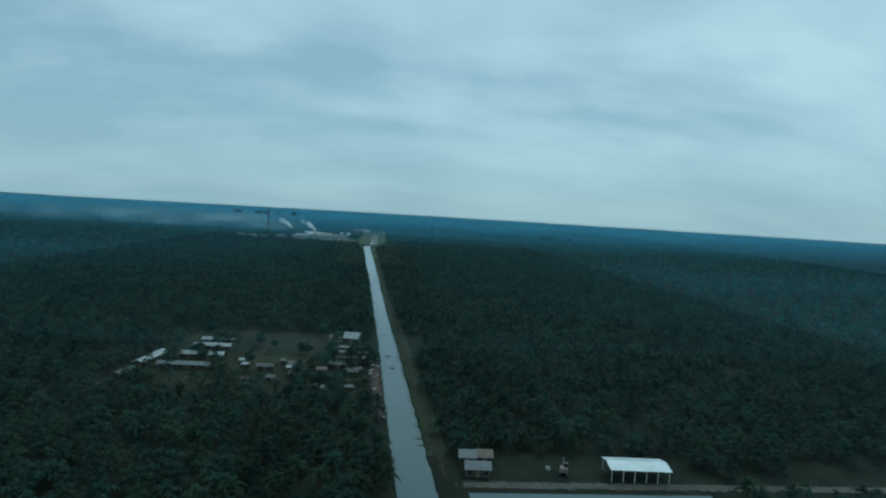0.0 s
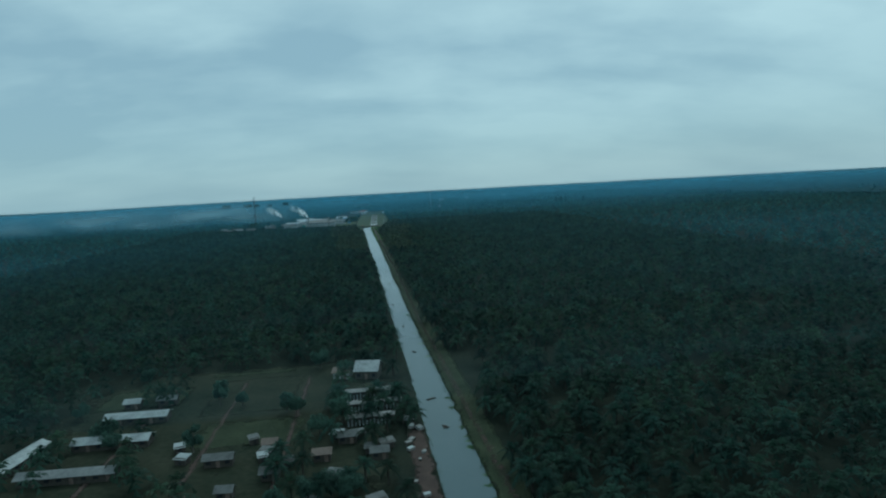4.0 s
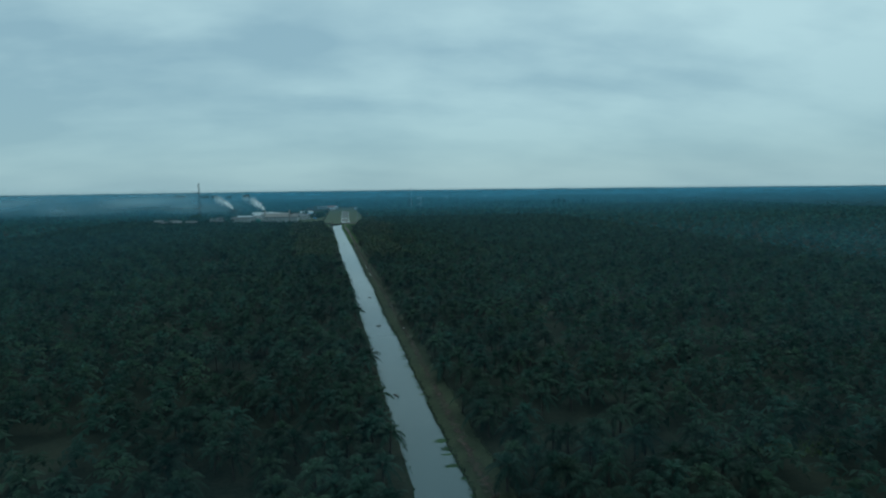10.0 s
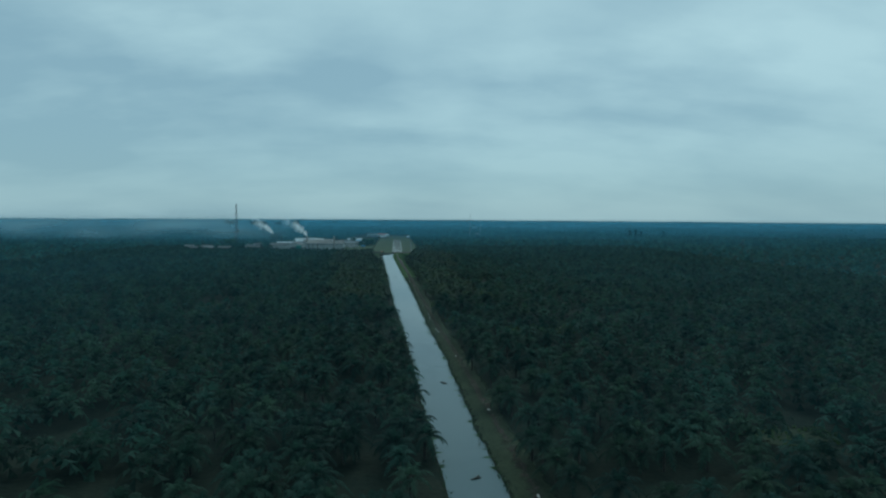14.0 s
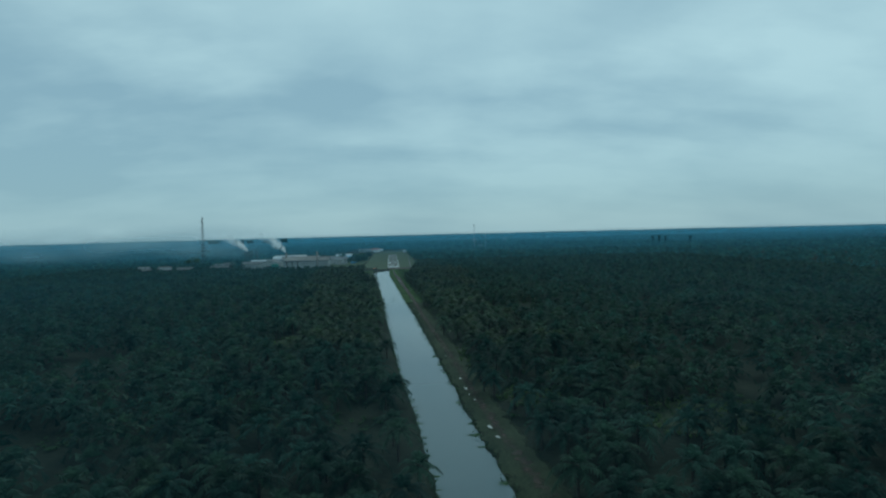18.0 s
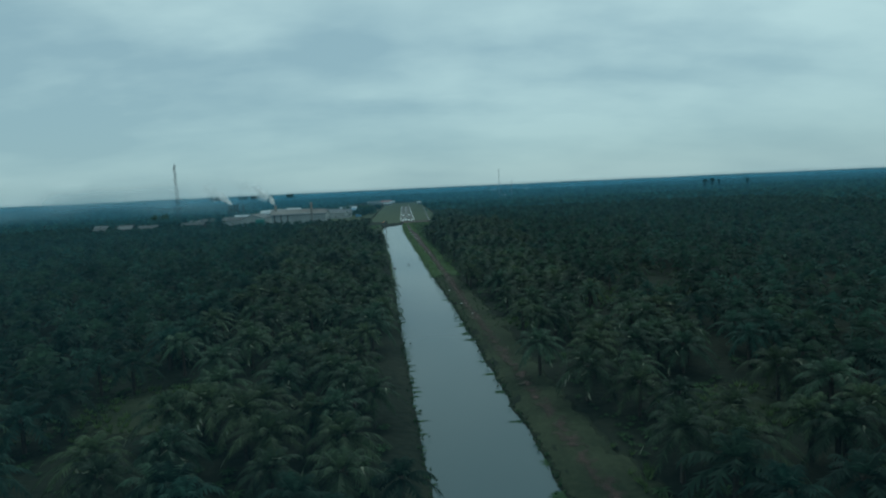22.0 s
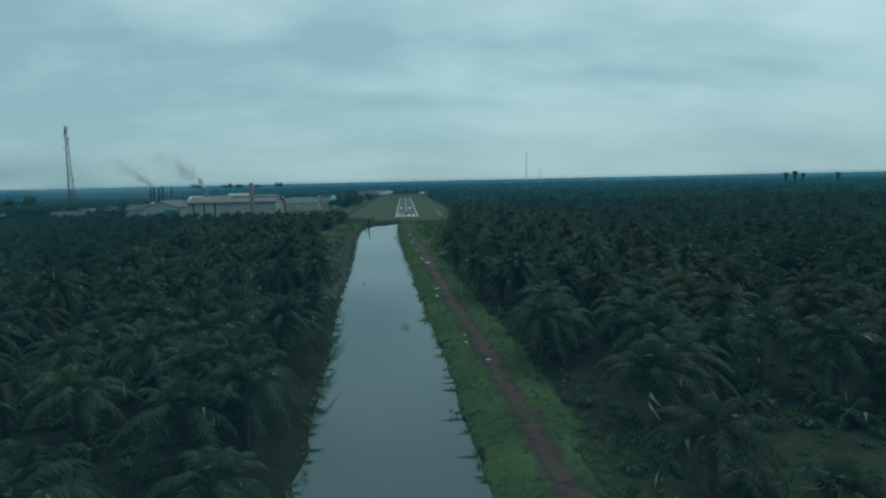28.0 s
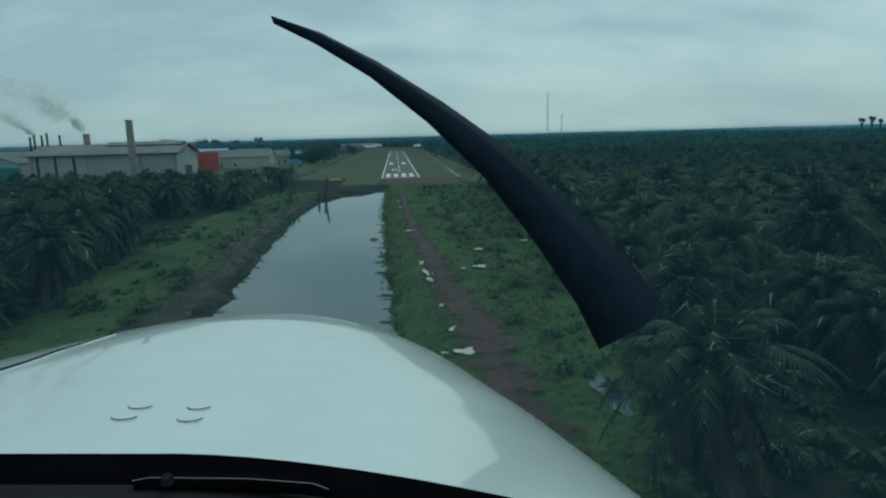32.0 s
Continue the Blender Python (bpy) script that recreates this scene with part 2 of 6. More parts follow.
M = {
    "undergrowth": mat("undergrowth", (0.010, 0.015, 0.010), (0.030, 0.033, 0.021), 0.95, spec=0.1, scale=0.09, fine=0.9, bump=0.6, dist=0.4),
    "lawn": mat("lawn", (0.056, 0.072, 0.040), (0.104, 0.118, 0.070), 0.95, spec=0.1, scale=0.05, fine=1.1, bump=0.5, dist=0.15, ragged=0.25),
    "field": mat("pale_field", (0.075, 0.10, 0.065), (0.13, 0.15, 0.10), 0.95, spec=0.1, scale=0.02, fine=0.3, bump=0.3, dist=0.2, ragged=0.04),
    "road": mat("sandy_road", (0.066, 0.063, 0.051), (0.125, 0.118, 0.097), 0.95, spec=0.1, scale=0.08, fine=0.7, bump=0.3, dist=0.05, ragged=0.3),
    "bank": mat("bank_grass", (0.025, 0.046, 0.018), (0.088, 0.128, 0.050), 0.95, spec=0.1, scale=0.16, fine=1.6, bump=0.7, dist=0.25, ragged=0.45),
    "dry_bank": mat("dry_bank_grass", (0.020, 0.027, 0.015), (0.056, 0.064, 0.036), 0.95, spec=0.1, scale=0.12, fine=1.3, bump=0.6, dist=0.25, ragged=0.4),
    "mud": mat("canal_mud", (0.020, 0.022, 0.016), (0.070, 0.068, 0.055), 0.9, spec=0.2, scale=0.22, fine=2.5, bump=0.5, dist=0.2, ragged=0.6),
    "track": mat("dirt_track", (0.038, 0.026, 0.022), (0.092, 0.062, 0.050), 0.9, spec=0.2, scale=0.25, fine=2.2, bump=0.5, dist=0.12, ragged=0.7),
    "clearing": mat("settlement_ground", (0.014, 0.020, 0.011), (0.046, 0.046, 0.029), 0.95, spec=0.1, scale=0.06, fine=0.6, bump=0.4, dist=0.2, ragged=0.12),
    "asphalt": mat("runway_asphalt", (0.055, 0.058, 0.052), (0.13, 0.125, 0.10), 0.9, scale=0.07, fine=1.4, bump=0.2, dist=0.02),
    "paint": mat("runway_paint", (0.55, 0.56, 0.54), (0.82, 0.82, 0.80), 0.7, scale=0.5, fine=4.0, bump=0.1, dist=0.01),
    "slab": mat("pale_slab", (0.38, 0.37, 0.34), (0.60, 0.58, 0.54), 0.8, scale=1.2, fine=9.0, bump=0.25, dist=0.02),
    "frond": mat("palm_frond", (0.0155, 0.035, 0.027), (0.044, 0.082, 0.062), 0.65, spec=0.12, thin=0.48, scale=0.06, fine=1.5, bump=0.0, random_from="island", random_amount=0.28, plant="tone"),
    "frond_near": mat("palm_frond_near", (0.018, 0.035, 0.021), (0.060, 0.092, 0.054), 0.58, spec=0.16, thin=0.42, scale=0.15, fine=2.5, bump=0.0, random_from="island", random_amount=0.35, plant="object"),
    "frond_young": mat("young_palm_frond", (0.021, 0.040, 0.025), (0.066, 0.102, 0.062), 0.58, spec=0.16, thin=0.42, scale=0.15, fine=2.5, bump=0.0, random_from="island", random_amount=0.35, plant="tone"),
    # paler, bluer frond: distance haze is painted into the colour
    "frond_hazed": mat("far_palm_frond_haze_tint", (0.024, 0.060, 0.058), (0.060, 0.128, 0.122), 0.75, spec=0.08, thin=0.48, scale=0.03, fine=0.6, bump=0.0, random_from="island", random_amount=0.28, plant="tone"),
    "frond_dead": mat("dead_palm_frond", (0.028, 0.026, 0.018), (0.062, 0.056, 0.040), 0.85, spec=0.1, scale=0.5, fine=4.0, bump=0.0, random_from="island", random_amount=0.35),
    # midrib colour, brightened to serve as painted glints on the crowns
    "rachis": mat("palm_rachis", (0.18, 0.19, 0.12), (0.32, 0.32, 0.22), 0.6, scale=1.0, fine=8.0, bump=0.1),
    "trunk": mat("palm_trunk", (0.032, 0.027, 0.021), (0.078, 0.066, 0.050), 0.95, scale=1.2, fine=6.0, bump=0.8, dist=0.1),
    # teal instead of green: the haze over far forest is in this colour
    "woods": mat("far_woods_haze_tint", (0.009, 0.024, 0.026), (0.020, 0.050, 0.053), 0.95, spec=0.05, scale=0.008, fine=0.07, bump=1.0, dist=3.0),
    "tuft": mat("canal_grass_blades", (0.102, 0.150, 0.055), (0.195, 0.252, 0.098), 0.8, thin=0.45, spec=0.15, scale=0.3, fine=2.0, bump=0.0, random_from="island", random_amount=0.3),
    "glade": mat("clearing_grass_blades", (0.052, 0.084, 0.030), (0.115, 0.155, 0.058), 0.85, thin=0.4, spec=0.1, scale=0.2, fine=1.5, bump=0.0, random_from="island", random_amount=0.3),
    "leaf": mat("tree_leaf", (0.048, 0.086, 0.066), (0.10, 0.16, 0.12), 0.75, thin=0.45, spec=0.15, scale=0.3, fine=2.0, bump=0.0, random_from="island", random_amount=0.4),
    "weed": mat("undergrowth_leaves", (0.026, 0.050, 0.022), (0.066, 0.105, 0.044), 0.8, thin=0.3, spec=0.1, scale=0.2, fine=2.0, bump=0.0, random_from="island", random_amount=0.35),
    "stem": mat("dead_stem", (0.16, 0.15, 0.11), (0.30, 0.28, 0.21), 0.9, scale=1.5, fine=9.0, bump=0.3),
    "bark": mat("tree_bark", (0.048, 0.044, 0.036), (0.098, 0.090, 0.076), 0.95, scale=1.0, fine=6.0, bump=0.6),
    "white_wall": mat("factory_wall", (0.28, 0.295, 0.29), (0.41, 0.42, 0.41), 0.8, scale=0.12, fine=1.5, bump=0.1),
    "roof_grey": mat("zinc_roof", (0.14, 0.145, 0.145), (0.25, 0.25, 0.245), 0.8, scale=0.15, fine=1.2, bump=0.1, metal=0.0, spec=0.25),
    "roof_dull": mat("dull_sheet_roof", (0.06, 0.06, 0.058), (0.15, 0.15, 0.145), 0.7, scale=0.4, fine=2.4, bump=0.1),
    "timber": mat("dark_timber_wall", (0.035, 0.030, 0.025), (0.085, 0.075, 0.062), 0.9, scale=0.8, fine=5.0, bump=0.3),
    "roof_pale": mat("weathered_sheet_roof", (0.19, 0.20, 0.20), (0.42, 0.44, 0.44), 0.6, scale=0.35, fine=2.4, bump=0.1, metal=0.1),
    "roof_white": mat("bright_sheet_roof", (0.40, 0.43, 0.44), (0.60, 0.63, 0.64), 0.45, scale=0.2, fine=1.8, bump=0.1, metal=0.1),
    "roof_rust": mat("rusted_sheet_roof", (0.11, 0.08, 0.065), (0.22, 0.165, 0.135), 0.7, scale=0.3, fine=2.0, bump=0.15),
    "dark_steel": mat("dark_steel", (0.035, 0.037, 0.04), (0.08, 0.08, 0.082), 0.6, metal=0.4, scale=0.8, fine=6.0, bump=0.1),
    "steel": mat("galvanised_steel", (0.22, 0.23, 0.24), (0.34, 0.35, 0.36), 0.5, metal=0.6, scale=0.8, fine=6.0, bump=0.05),
    "concrete": mat("chimney_concrete", (0.20, 0.19, 0.18), (0.33, 0.315, 0.30), 0.9, scale=0.25, fine=2.5, bump=0.3, dist=0.03),
    "red": mat("red_paint", (0.34, 0.05, 0.035), (0.45, 0.08, 0.055), 0.55, scale=0.4, fine=3.0, bump=0.05),
    "red_roof": mat("red_roof_sheet", (0.32, 0.12, 0.09), (0.46, 0.20, 0.16), 0.6, scale=0.4, fine=3.0, bump=0.05),
    "teal": mat("green_tarpaulin", (0.027, 0.13, 0.11), (0.052, 0.20, 0.16), 0.6, scale=0.5, fine=3.0, bump=0.2),
    "orange": mat("orange_plastic", (0.62, 0.16, 0.05), (0.75, 0.25, 0.10), 0.6, scale=1.2, fine=6.0, bump=0.2),
    "blue": mat("blue_sheet", (0.10, 0.22, 0.34), (0.18, 0.32, 0.45), 0.5, scale=0.5, fine=4.0, bump=0.05),
    "glass": mat("dark_window_glass", (0.02, 0.025, 0.03), (0.035, 0.04, 0.045), 0.08, scale=0.5, fine=3.0, bump=0.0),
    # openings are solid parts; the shade inside them is this dark colour
    "opening": mat("opening_shade_colour", (0.02, 0.02, 0.02), (0.04, 0.04, 0.04), 0.9, scale=0.5, fine=3.0, bump=0.0),
    "cowl": mat("white_aircraft_paint", (0.60, 0.655, 0.655), (0.665, 0.715, 0.715), 0.22, scale=0.8, fine=9.0, bump=0.0, coat=0.8),
    "rubber": mat("black_rubber", (0.006, 0.006, 0.007), (0.014, 0.014, 0.015), 0.7, spec=0.2, scale=6.0, fine=50.0, bump=0.1, dist=0.002),
    "seal": mat("black_seal_rubber", (0.002, 0.002, 0.003), (0.004, 0.004, 0.005), 0.95, spec=0.02, scale=6.0, fine=50.0, bump=0.0),
    "vinyl": mat("grey_glareshield_vinyl", (0.014, 0.014, 0.015), (0.024, 0.024, 0.026), 0.9, spec=0.08, scale=8.0, fine=140.0, bump=0.3, dist=0.001),
    "blade": mat("black_propeller_paint", (0.010, 0.018, 0.031), (0.018, 0.029, 0.047), 0.8, spec=0.12, scale=2.0, fine=20.0, bump=0.0),
}


def water_material():
    m = bpy.data.materials.new("canal_water")
    m.use_nodes = True
    nodes, links = m.node_tree.nodes, m.node_tree.links
    bsdf = nodes["Principled BSDF"]
    bsdf.inputs["Base Color"].default_value = (0.083, 0.112, 0.120, 1)
    bsdf.inputs["Roughness"].default_value = 0.06
    bsdf.inputs["IOR"].default_value = 1.33
    geo, noise_a = nodes.new("ShaderNodeNewGeometry"), nodes.new("ShaderNodeTexNoise")
    noise_a.inputs["Scale"].default_value, noise_a.inputs["Detail"].default_value = 0.9, 3
    links.new(geo.outputs["Position"], noise_a.inputs["Vector"])
    b = nodes.new("ShaderNodeBump")
    b.inputs["Strength"].default_value, b.inputs["Distance"].default_value = 0.12, 0.05
    links.new(noise_a.outputs[0], b.inputs["Height"])
    links.new(b.outputs[0], bsdf.inputs["Normal"])
    return m


def smoke_material():
    """White smoke: light scatters on it and through it."""
    m = bpy.data.materials.new("white_smoke")
    m.use_nodes = True
    nodes, links = m.node_tree.nodes, m.node_tree.links
    nodes.clear()
    out, half = nodes.new("ShaderNodeOutputMaterial"), nodes.new("ShaderNodeMixShader")
    diffuse, trans = nodes.new("ShaderNodeBsdfDiffuse"), nodes.new("ShaderNodeBsdfTranslucent")
    for n in (diffuse, trans):
        n.inputs["Color"].default_value = (0.97, 0.97, 0.97, 1)
    links.new(diffuse.outputs[0], half.inputs[1])
    links.new(trans.outputs[0], half.inputs[2])
    links.new(half.outputs[0], out.inputs["Surface"])
    return m


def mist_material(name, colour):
    """Tinted sheet imitating haze or drifting smoke: mostly clear, uneven, lit by the sky."""
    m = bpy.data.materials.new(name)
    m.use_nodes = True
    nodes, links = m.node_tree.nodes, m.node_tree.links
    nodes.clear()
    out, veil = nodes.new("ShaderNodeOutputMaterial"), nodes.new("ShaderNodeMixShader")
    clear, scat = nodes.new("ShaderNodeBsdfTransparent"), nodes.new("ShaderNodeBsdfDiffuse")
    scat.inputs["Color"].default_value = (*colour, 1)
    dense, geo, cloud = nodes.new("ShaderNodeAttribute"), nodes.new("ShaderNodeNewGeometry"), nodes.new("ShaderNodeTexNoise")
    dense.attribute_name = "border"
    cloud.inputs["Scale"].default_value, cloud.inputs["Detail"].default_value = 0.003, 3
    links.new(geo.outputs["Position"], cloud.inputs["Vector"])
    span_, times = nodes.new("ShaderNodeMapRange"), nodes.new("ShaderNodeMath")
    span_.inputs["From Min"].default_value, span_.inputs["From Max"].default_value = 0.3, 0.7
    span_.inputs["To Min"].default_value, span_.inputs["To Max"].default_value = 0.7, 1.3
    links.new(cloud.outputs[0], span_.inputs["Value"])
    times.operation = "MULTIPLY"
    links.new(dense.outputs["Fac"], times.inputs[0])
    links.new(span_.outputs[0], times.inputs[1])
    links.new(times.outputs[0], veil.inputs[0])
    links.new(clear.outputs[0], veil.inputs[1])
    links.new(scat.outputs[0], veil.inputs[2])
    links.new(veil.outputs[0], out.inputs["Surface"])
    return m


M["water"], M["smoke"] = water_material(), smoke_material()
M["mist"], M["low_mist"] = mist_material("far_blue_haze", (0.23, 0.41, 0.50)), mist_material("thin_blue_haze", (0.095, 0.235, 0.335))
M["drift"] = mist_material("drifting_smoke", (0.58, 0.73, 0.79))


# ---- building helpers ----
def mesh_from(name, verts, faces, material):
    """A mesh from arrays of vertices and of faces that all have the same number of corners."""
    verts, faces = np.asarray(verts, np.float32), np.asarray(faces, np.int32)
    me = bpy.data.meshes.new(name)
    n, k = faces.shape
    me.vertices.add(len(verts))
    me.vertices.foreach_set("co", verts.ravel())
    me.loops.add(n * k)
    me.loops.foreach_set("vertex_index", faces.ravel())
    me.polygons.add(n)
    me.polygons.foreach_set("loop_start", np.arange(0, n * k, k, dtype=np.int32))
    me.polygons.foreach_set("loop_total", np.full(n, k, np.int32))
    me.update(calc_edges=True)
    me.validate()
    me.materials.append(M[material])
    return me


def done(bm, name, material, smooth=False):
    me = bpy.data.meshes.new(name)
    bmesh.ops.recalc_face_normals(bm, faces=bm.faces)
    for f in bm.faces:
        f.smooth = smooth
    bm.to_mesh(me)
    bm.free()
    me.materials.append(M[material])
    return me


def part(name, bm, material, parent, label="", smooth=False):
    me = done(bm, name, material, smooth) if isinstance(bm, bmesh.types.BMesh) else bm
    ob = new(name, me)
    ob.parent = parent
    if label:
        tagged(ob, label)
    return ob


def thing(name, x, y, z, turn, label, category, group=""):
    ob = new(name)
    ob.empty_display_size = 0.2
    ob.matrix_basis = pose(x, y, z, 0, 0, turn)
    return tagged(ob, label, category, group)


def box(bm, x0, x1, y0, y1, z0, z1, bevel=0.0):
    vs = [bm.verts.new((x, y, z)) for z in (z0, z1) for y in (y0, y1) for x in (x0, x1)]
    fs = [bm.faces.new([vs[i] for i in q]) for q in ((0, 2, 3, 1), (4, 5, 7, 6), (0, 1, 5, 4), (2, 6, 7, 3), (0, 4, 6, 2), (1, 3, 7, 5))]
    if bevel:
        edges = {e for f in fs for e in f.edges}
        bmesh.ops.bevel(bm, geom=list(edges), offset=bevel, segments=2, affect="EDGES", profile=0.5)
    return bm


def boxed(*args, bevel=0.0):
    return box(bmesh.new(), *args, bevel=bevel)


def tube(bm, points, radii, sides=8, cap=True):
    """A tapered tube along points."""
    rings = []
    for n, p in enumerate(points):
        p = Vector(p)
        a = Vector(points[max(n - 1, 0)])
        b = Vector(points[min(n + 1, len(points) - 1)])
        q = (b - a).to_track_quat("Z", "Y")
        r = radii[n] if hasattr(radii, "__len__") else radii
        rings.append([bm.verts.new(p + q @ Vector((r * math.cos(t), r * math.sin(t), 0))) for t in
                      [2 * math.pi * k / sides for k in range(sides)]])
    for a, b in zip(rings, rings[1:]):
        for k in range(sides):
            bm.faces.new((a[k], a[(k + 1) % sides], b[(k + 1) % sides], b[k]))
    if cap:
        bm.faces.new(rings[0][::-1])
        bm.faces.new(rings[-1])
    return bm


def tubed(points, radii, sides=8):
    return tube(bmesh.new(), points, radii, sides)


def gable_roof(x0, x1, y0, y1, z0, z1, thick=0.25, along="x"):
    """A pitched roof with two slabs, whose ridge runs along x or y."""
    bm = bmesh.new()
    def at(u, v, z):
        return bm.verts.new((u, v, z) if along == "x" else (v, u, z))
    if along != "x":
        x0, x1, y0, y1 = y0, y1, x0, x1
    ym = (y0 + y1) / 2
    for side in (y0, y1):
        lo = [at(x0, side, z0), at(x1, side, z0), at(x1, ym, z1), at(x0, ym, z1)]
        up = [at(x0, side, z0 + thick), at(x1, side, z0 + thick), at(x1, ym, z1 + thick), at(x0, ym, z1 + thick)]
        bm.faces.new(lo)
        bm.faces.new(up)
        for i in range(4):
            bm.faces.new((lo[i], lo[(i + 1) % 4], up[(i + 1) % 4], up[i]))
    return bm


def gable_walls(x0, x1, y0, y1, z0, z1, ridge, along="x"):
    """Four walls with pointed ends under a pitched roof."""
    bm = bmesh.new()
    def at(u, v, z):
        return bm.verts.new((u, v, z) if along == "x" else (v, u, z))
    if along != "x":
        x0, x1, y0, y1 = y0, y1, x0, x1
    ym = (y0 + y1) / 2
    b = [at(x0, y0, z0), at(x1, y0, z0), at(x1, y1, z0), at(x0, y1, z0)]
    t = [at(x0, y0, z1), at(x1, y0, z1), at(x1, y1, z1), at(x0, y1, z1)]
    r = [at(x0, ym, ridge), at(x1, ym, ridge)]
    bm.faces.new((b[0], b[1], t[1], t[0]))
    bm.faces.new((b[3], t[3], t[2], b[2]))
    bm.faces.new((b[0], t[0], r[0], t[3], b[3]))
    bm.faces.new((b[1], b[2], t[2], r[1], t[1]))
    bm.faces.new(b)
    return bm


# ---- the lie of the land ----
ROWS_Y = np.array([-1700, -1135, -1045, -915, -820, -720, -684, -607, -548, -507, -396, -307, -264, -240, -172, -130, -90, -55, -30])
EDGE_L = np.array([45, 24, 20.4, 16.4, 12.4, 8.9, 7.0, 4.4, 2.0, -0.7, -5.3, -8.4, -10.3, -12.0, -14.7, -17.3, -18.8, -17.3, -15])
EDGE_R = np.array([57, 35, 31.6, 26.4, 22.0, 19.0, 16.9, 15.4, 12.4, 11.3, 7.8, 3.6, 2.2, 1.0, -1.6, -3.4, -4.4, -4.4, -4.2])


def rough_line(y, seed, size, step):
    return size * noise.noise(Vector((y / step, seed, 0.0))) + 0.5 * size * noise.noise(Vector((y / step * 2.7, seed + 9, 0.0)))


def left_edge(y):
    return float(np.interp(y, ROWS_Y, EDGE_L)) + rough_line(y, 3.1, 0.55, 5.0)


def right_edge(y):
    return float(np.interp(y, ROWS_Y, EDGE_R)) + rough_line(y, 7.7, 0.55, 4.0)


def canal_end(x):
    """The slanting head of the canal before the runway."""
    return -57.0 + (x + 17.5) * 1.6 + 1.5 * noise.noise(Vector((x / 3, 1.0, 0)))


WATER_Z = -0.7


def ground_sheet():
    ys = [-9000, -6000, -3500, -2200, -1700, -1450]
    y = -1400.0
    while y < -20:
        ys.append(y)
        y += 3.0 if y < -420 else (2.0 if y < -90 else 1.2)
    ys += [-18, -10, 0, 40, 120, 300, 600, 1200, 2500, 4500, 7000, 9500]
    offs_l = [-8.0, -4.0, -1.8, -0.6, 0.5]
    verts, cols = [], 0
    for y in ys:
        le, re = left_edge(y), right_edge(y)
        inside = -1400 <= y <= -20
        row = [(-9500, 0), (-4000, 0), (-1500, 0), (-500, 0), (-160, 0), (-70, 0), (le - 18, 0)]
        row += [(le + o, z) for o, z in zip(offs_l, (0.0, 0.05, -0.2, -0.55, -1.1))]
        row += [((le + re) / 2, -1.6)]
        row += [(re - o, z) for o, z in zip(offs_l[::-1], (-1.1, -0.55, -0.1, 0.15, 0.0))]
        row += [(re + 14, 0), (re + 40, 0), (160, 0), (500, 0), (1500, 0), (4000, 0), (9500, 0)]
        cols = len(row)
        for x, z in row:
            if z != 0:
                k = min(1.0, max(0.0, (canal_end(x) - y) / 2.5)) if inside else 0.0
                z = z * (k if z < 0 else min(1.0, max(0.0, (-45 - y) / 20)))
            verts.append((x, y, z))
    n = len(ys)
    i = np.arange((n - 1) * cols).reshape(n - 1, cols)[:, :-1].ravel()
    faces = np.stack([i, i + 1, i + cols + 1, i + cols], 1)
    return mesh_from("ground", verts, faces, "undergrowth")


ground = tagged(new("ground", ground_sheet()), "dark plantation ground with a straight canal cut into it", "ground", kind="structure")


def right_slope(x, y):
    """Height of the ground beside the right edge of the canal."""
    d = x - right_edge(y)
    z = float(np.interp(d, (-0.5, 0.6, 1.8, 4, 8), (-1.1, -0.55, -0.1, 0.15, 0.0)))
    return z * (min(1.0, max(0.0, (canal_end(x) - y) / 2.5)) if z < 0 else min(1.0, max(0.0, (-45 - y) / 20)))


def strip(name, ys, left, right, z, material, across=6, seed=0.0, wobble=0.6, hump=0.0, rim=1.0, drape=None):
    """A sheet that follows two edges given as functions of y."""
    verts = []
    for y in ys:
        a, b = left(y), right(y)
        a += rough_line(y, seed + 1, wobble, 4.5)
        b += rough_line(y, seed + 5, wobble, 4.5)
        for k in range(across + 1):
            u = k / across
            zz = z if drape is None else z + drape(a + (b - a) * u, y)
            verts.append((a + (b - a) * u, y, zz + hump * math.sin(math.pi * u) + 0.02 * noise.noise(Vector((k * 1.3, y / 2, seed)))))
    c = across + 1
    i = np.arange((len(ys) - 1) * c).reshape(len(ys) - 1, c)[:, :-1].ravel()
    me = mesh_from(name, verts, np.stack([i, i + 1, i + c + 1, i + c], 1), material)
    u = np.arange(c) / across
    rims = np.array([rim(y) for y in ys]) if callable(rim) else np.full(len(ys), rim)
    side = np.minimum(1, 2 * np.minimum(u, 1 - u)[None] * rims[:, None])
    ends = np.minimum(1, np.minimum(np.arange(len(ys)), np.arange(len(ys))[::-1]) / 2)
    mark = me.attributes.new("border", "FLOAT", "POINT")
    mark.data.foreach_set("value", (side * ends[:, None]).astype(np.float32).ravel())
    return me


def span(a, b, step):
    return [a + (b - a) * k / max(1, round(abs(b - a) / step)) for k in range(max(1, round(abs(b - a) / step)) + 1)]


# canal water
w_ys = span(-1420, -28, 8)
water = tagged(new("canal_water", strip("canal_water", w_ys, lambda y: left_edge(y) - 1.4, lambda y: right_edge(y) + 1.4, WATER_Z, "water", 2, wobble=0.0)),
               "still grey canal water mirroring the cloudy sky", "canal", kind="structure")
for v in water.data.vertices:
    v.co.z = WATER_Z
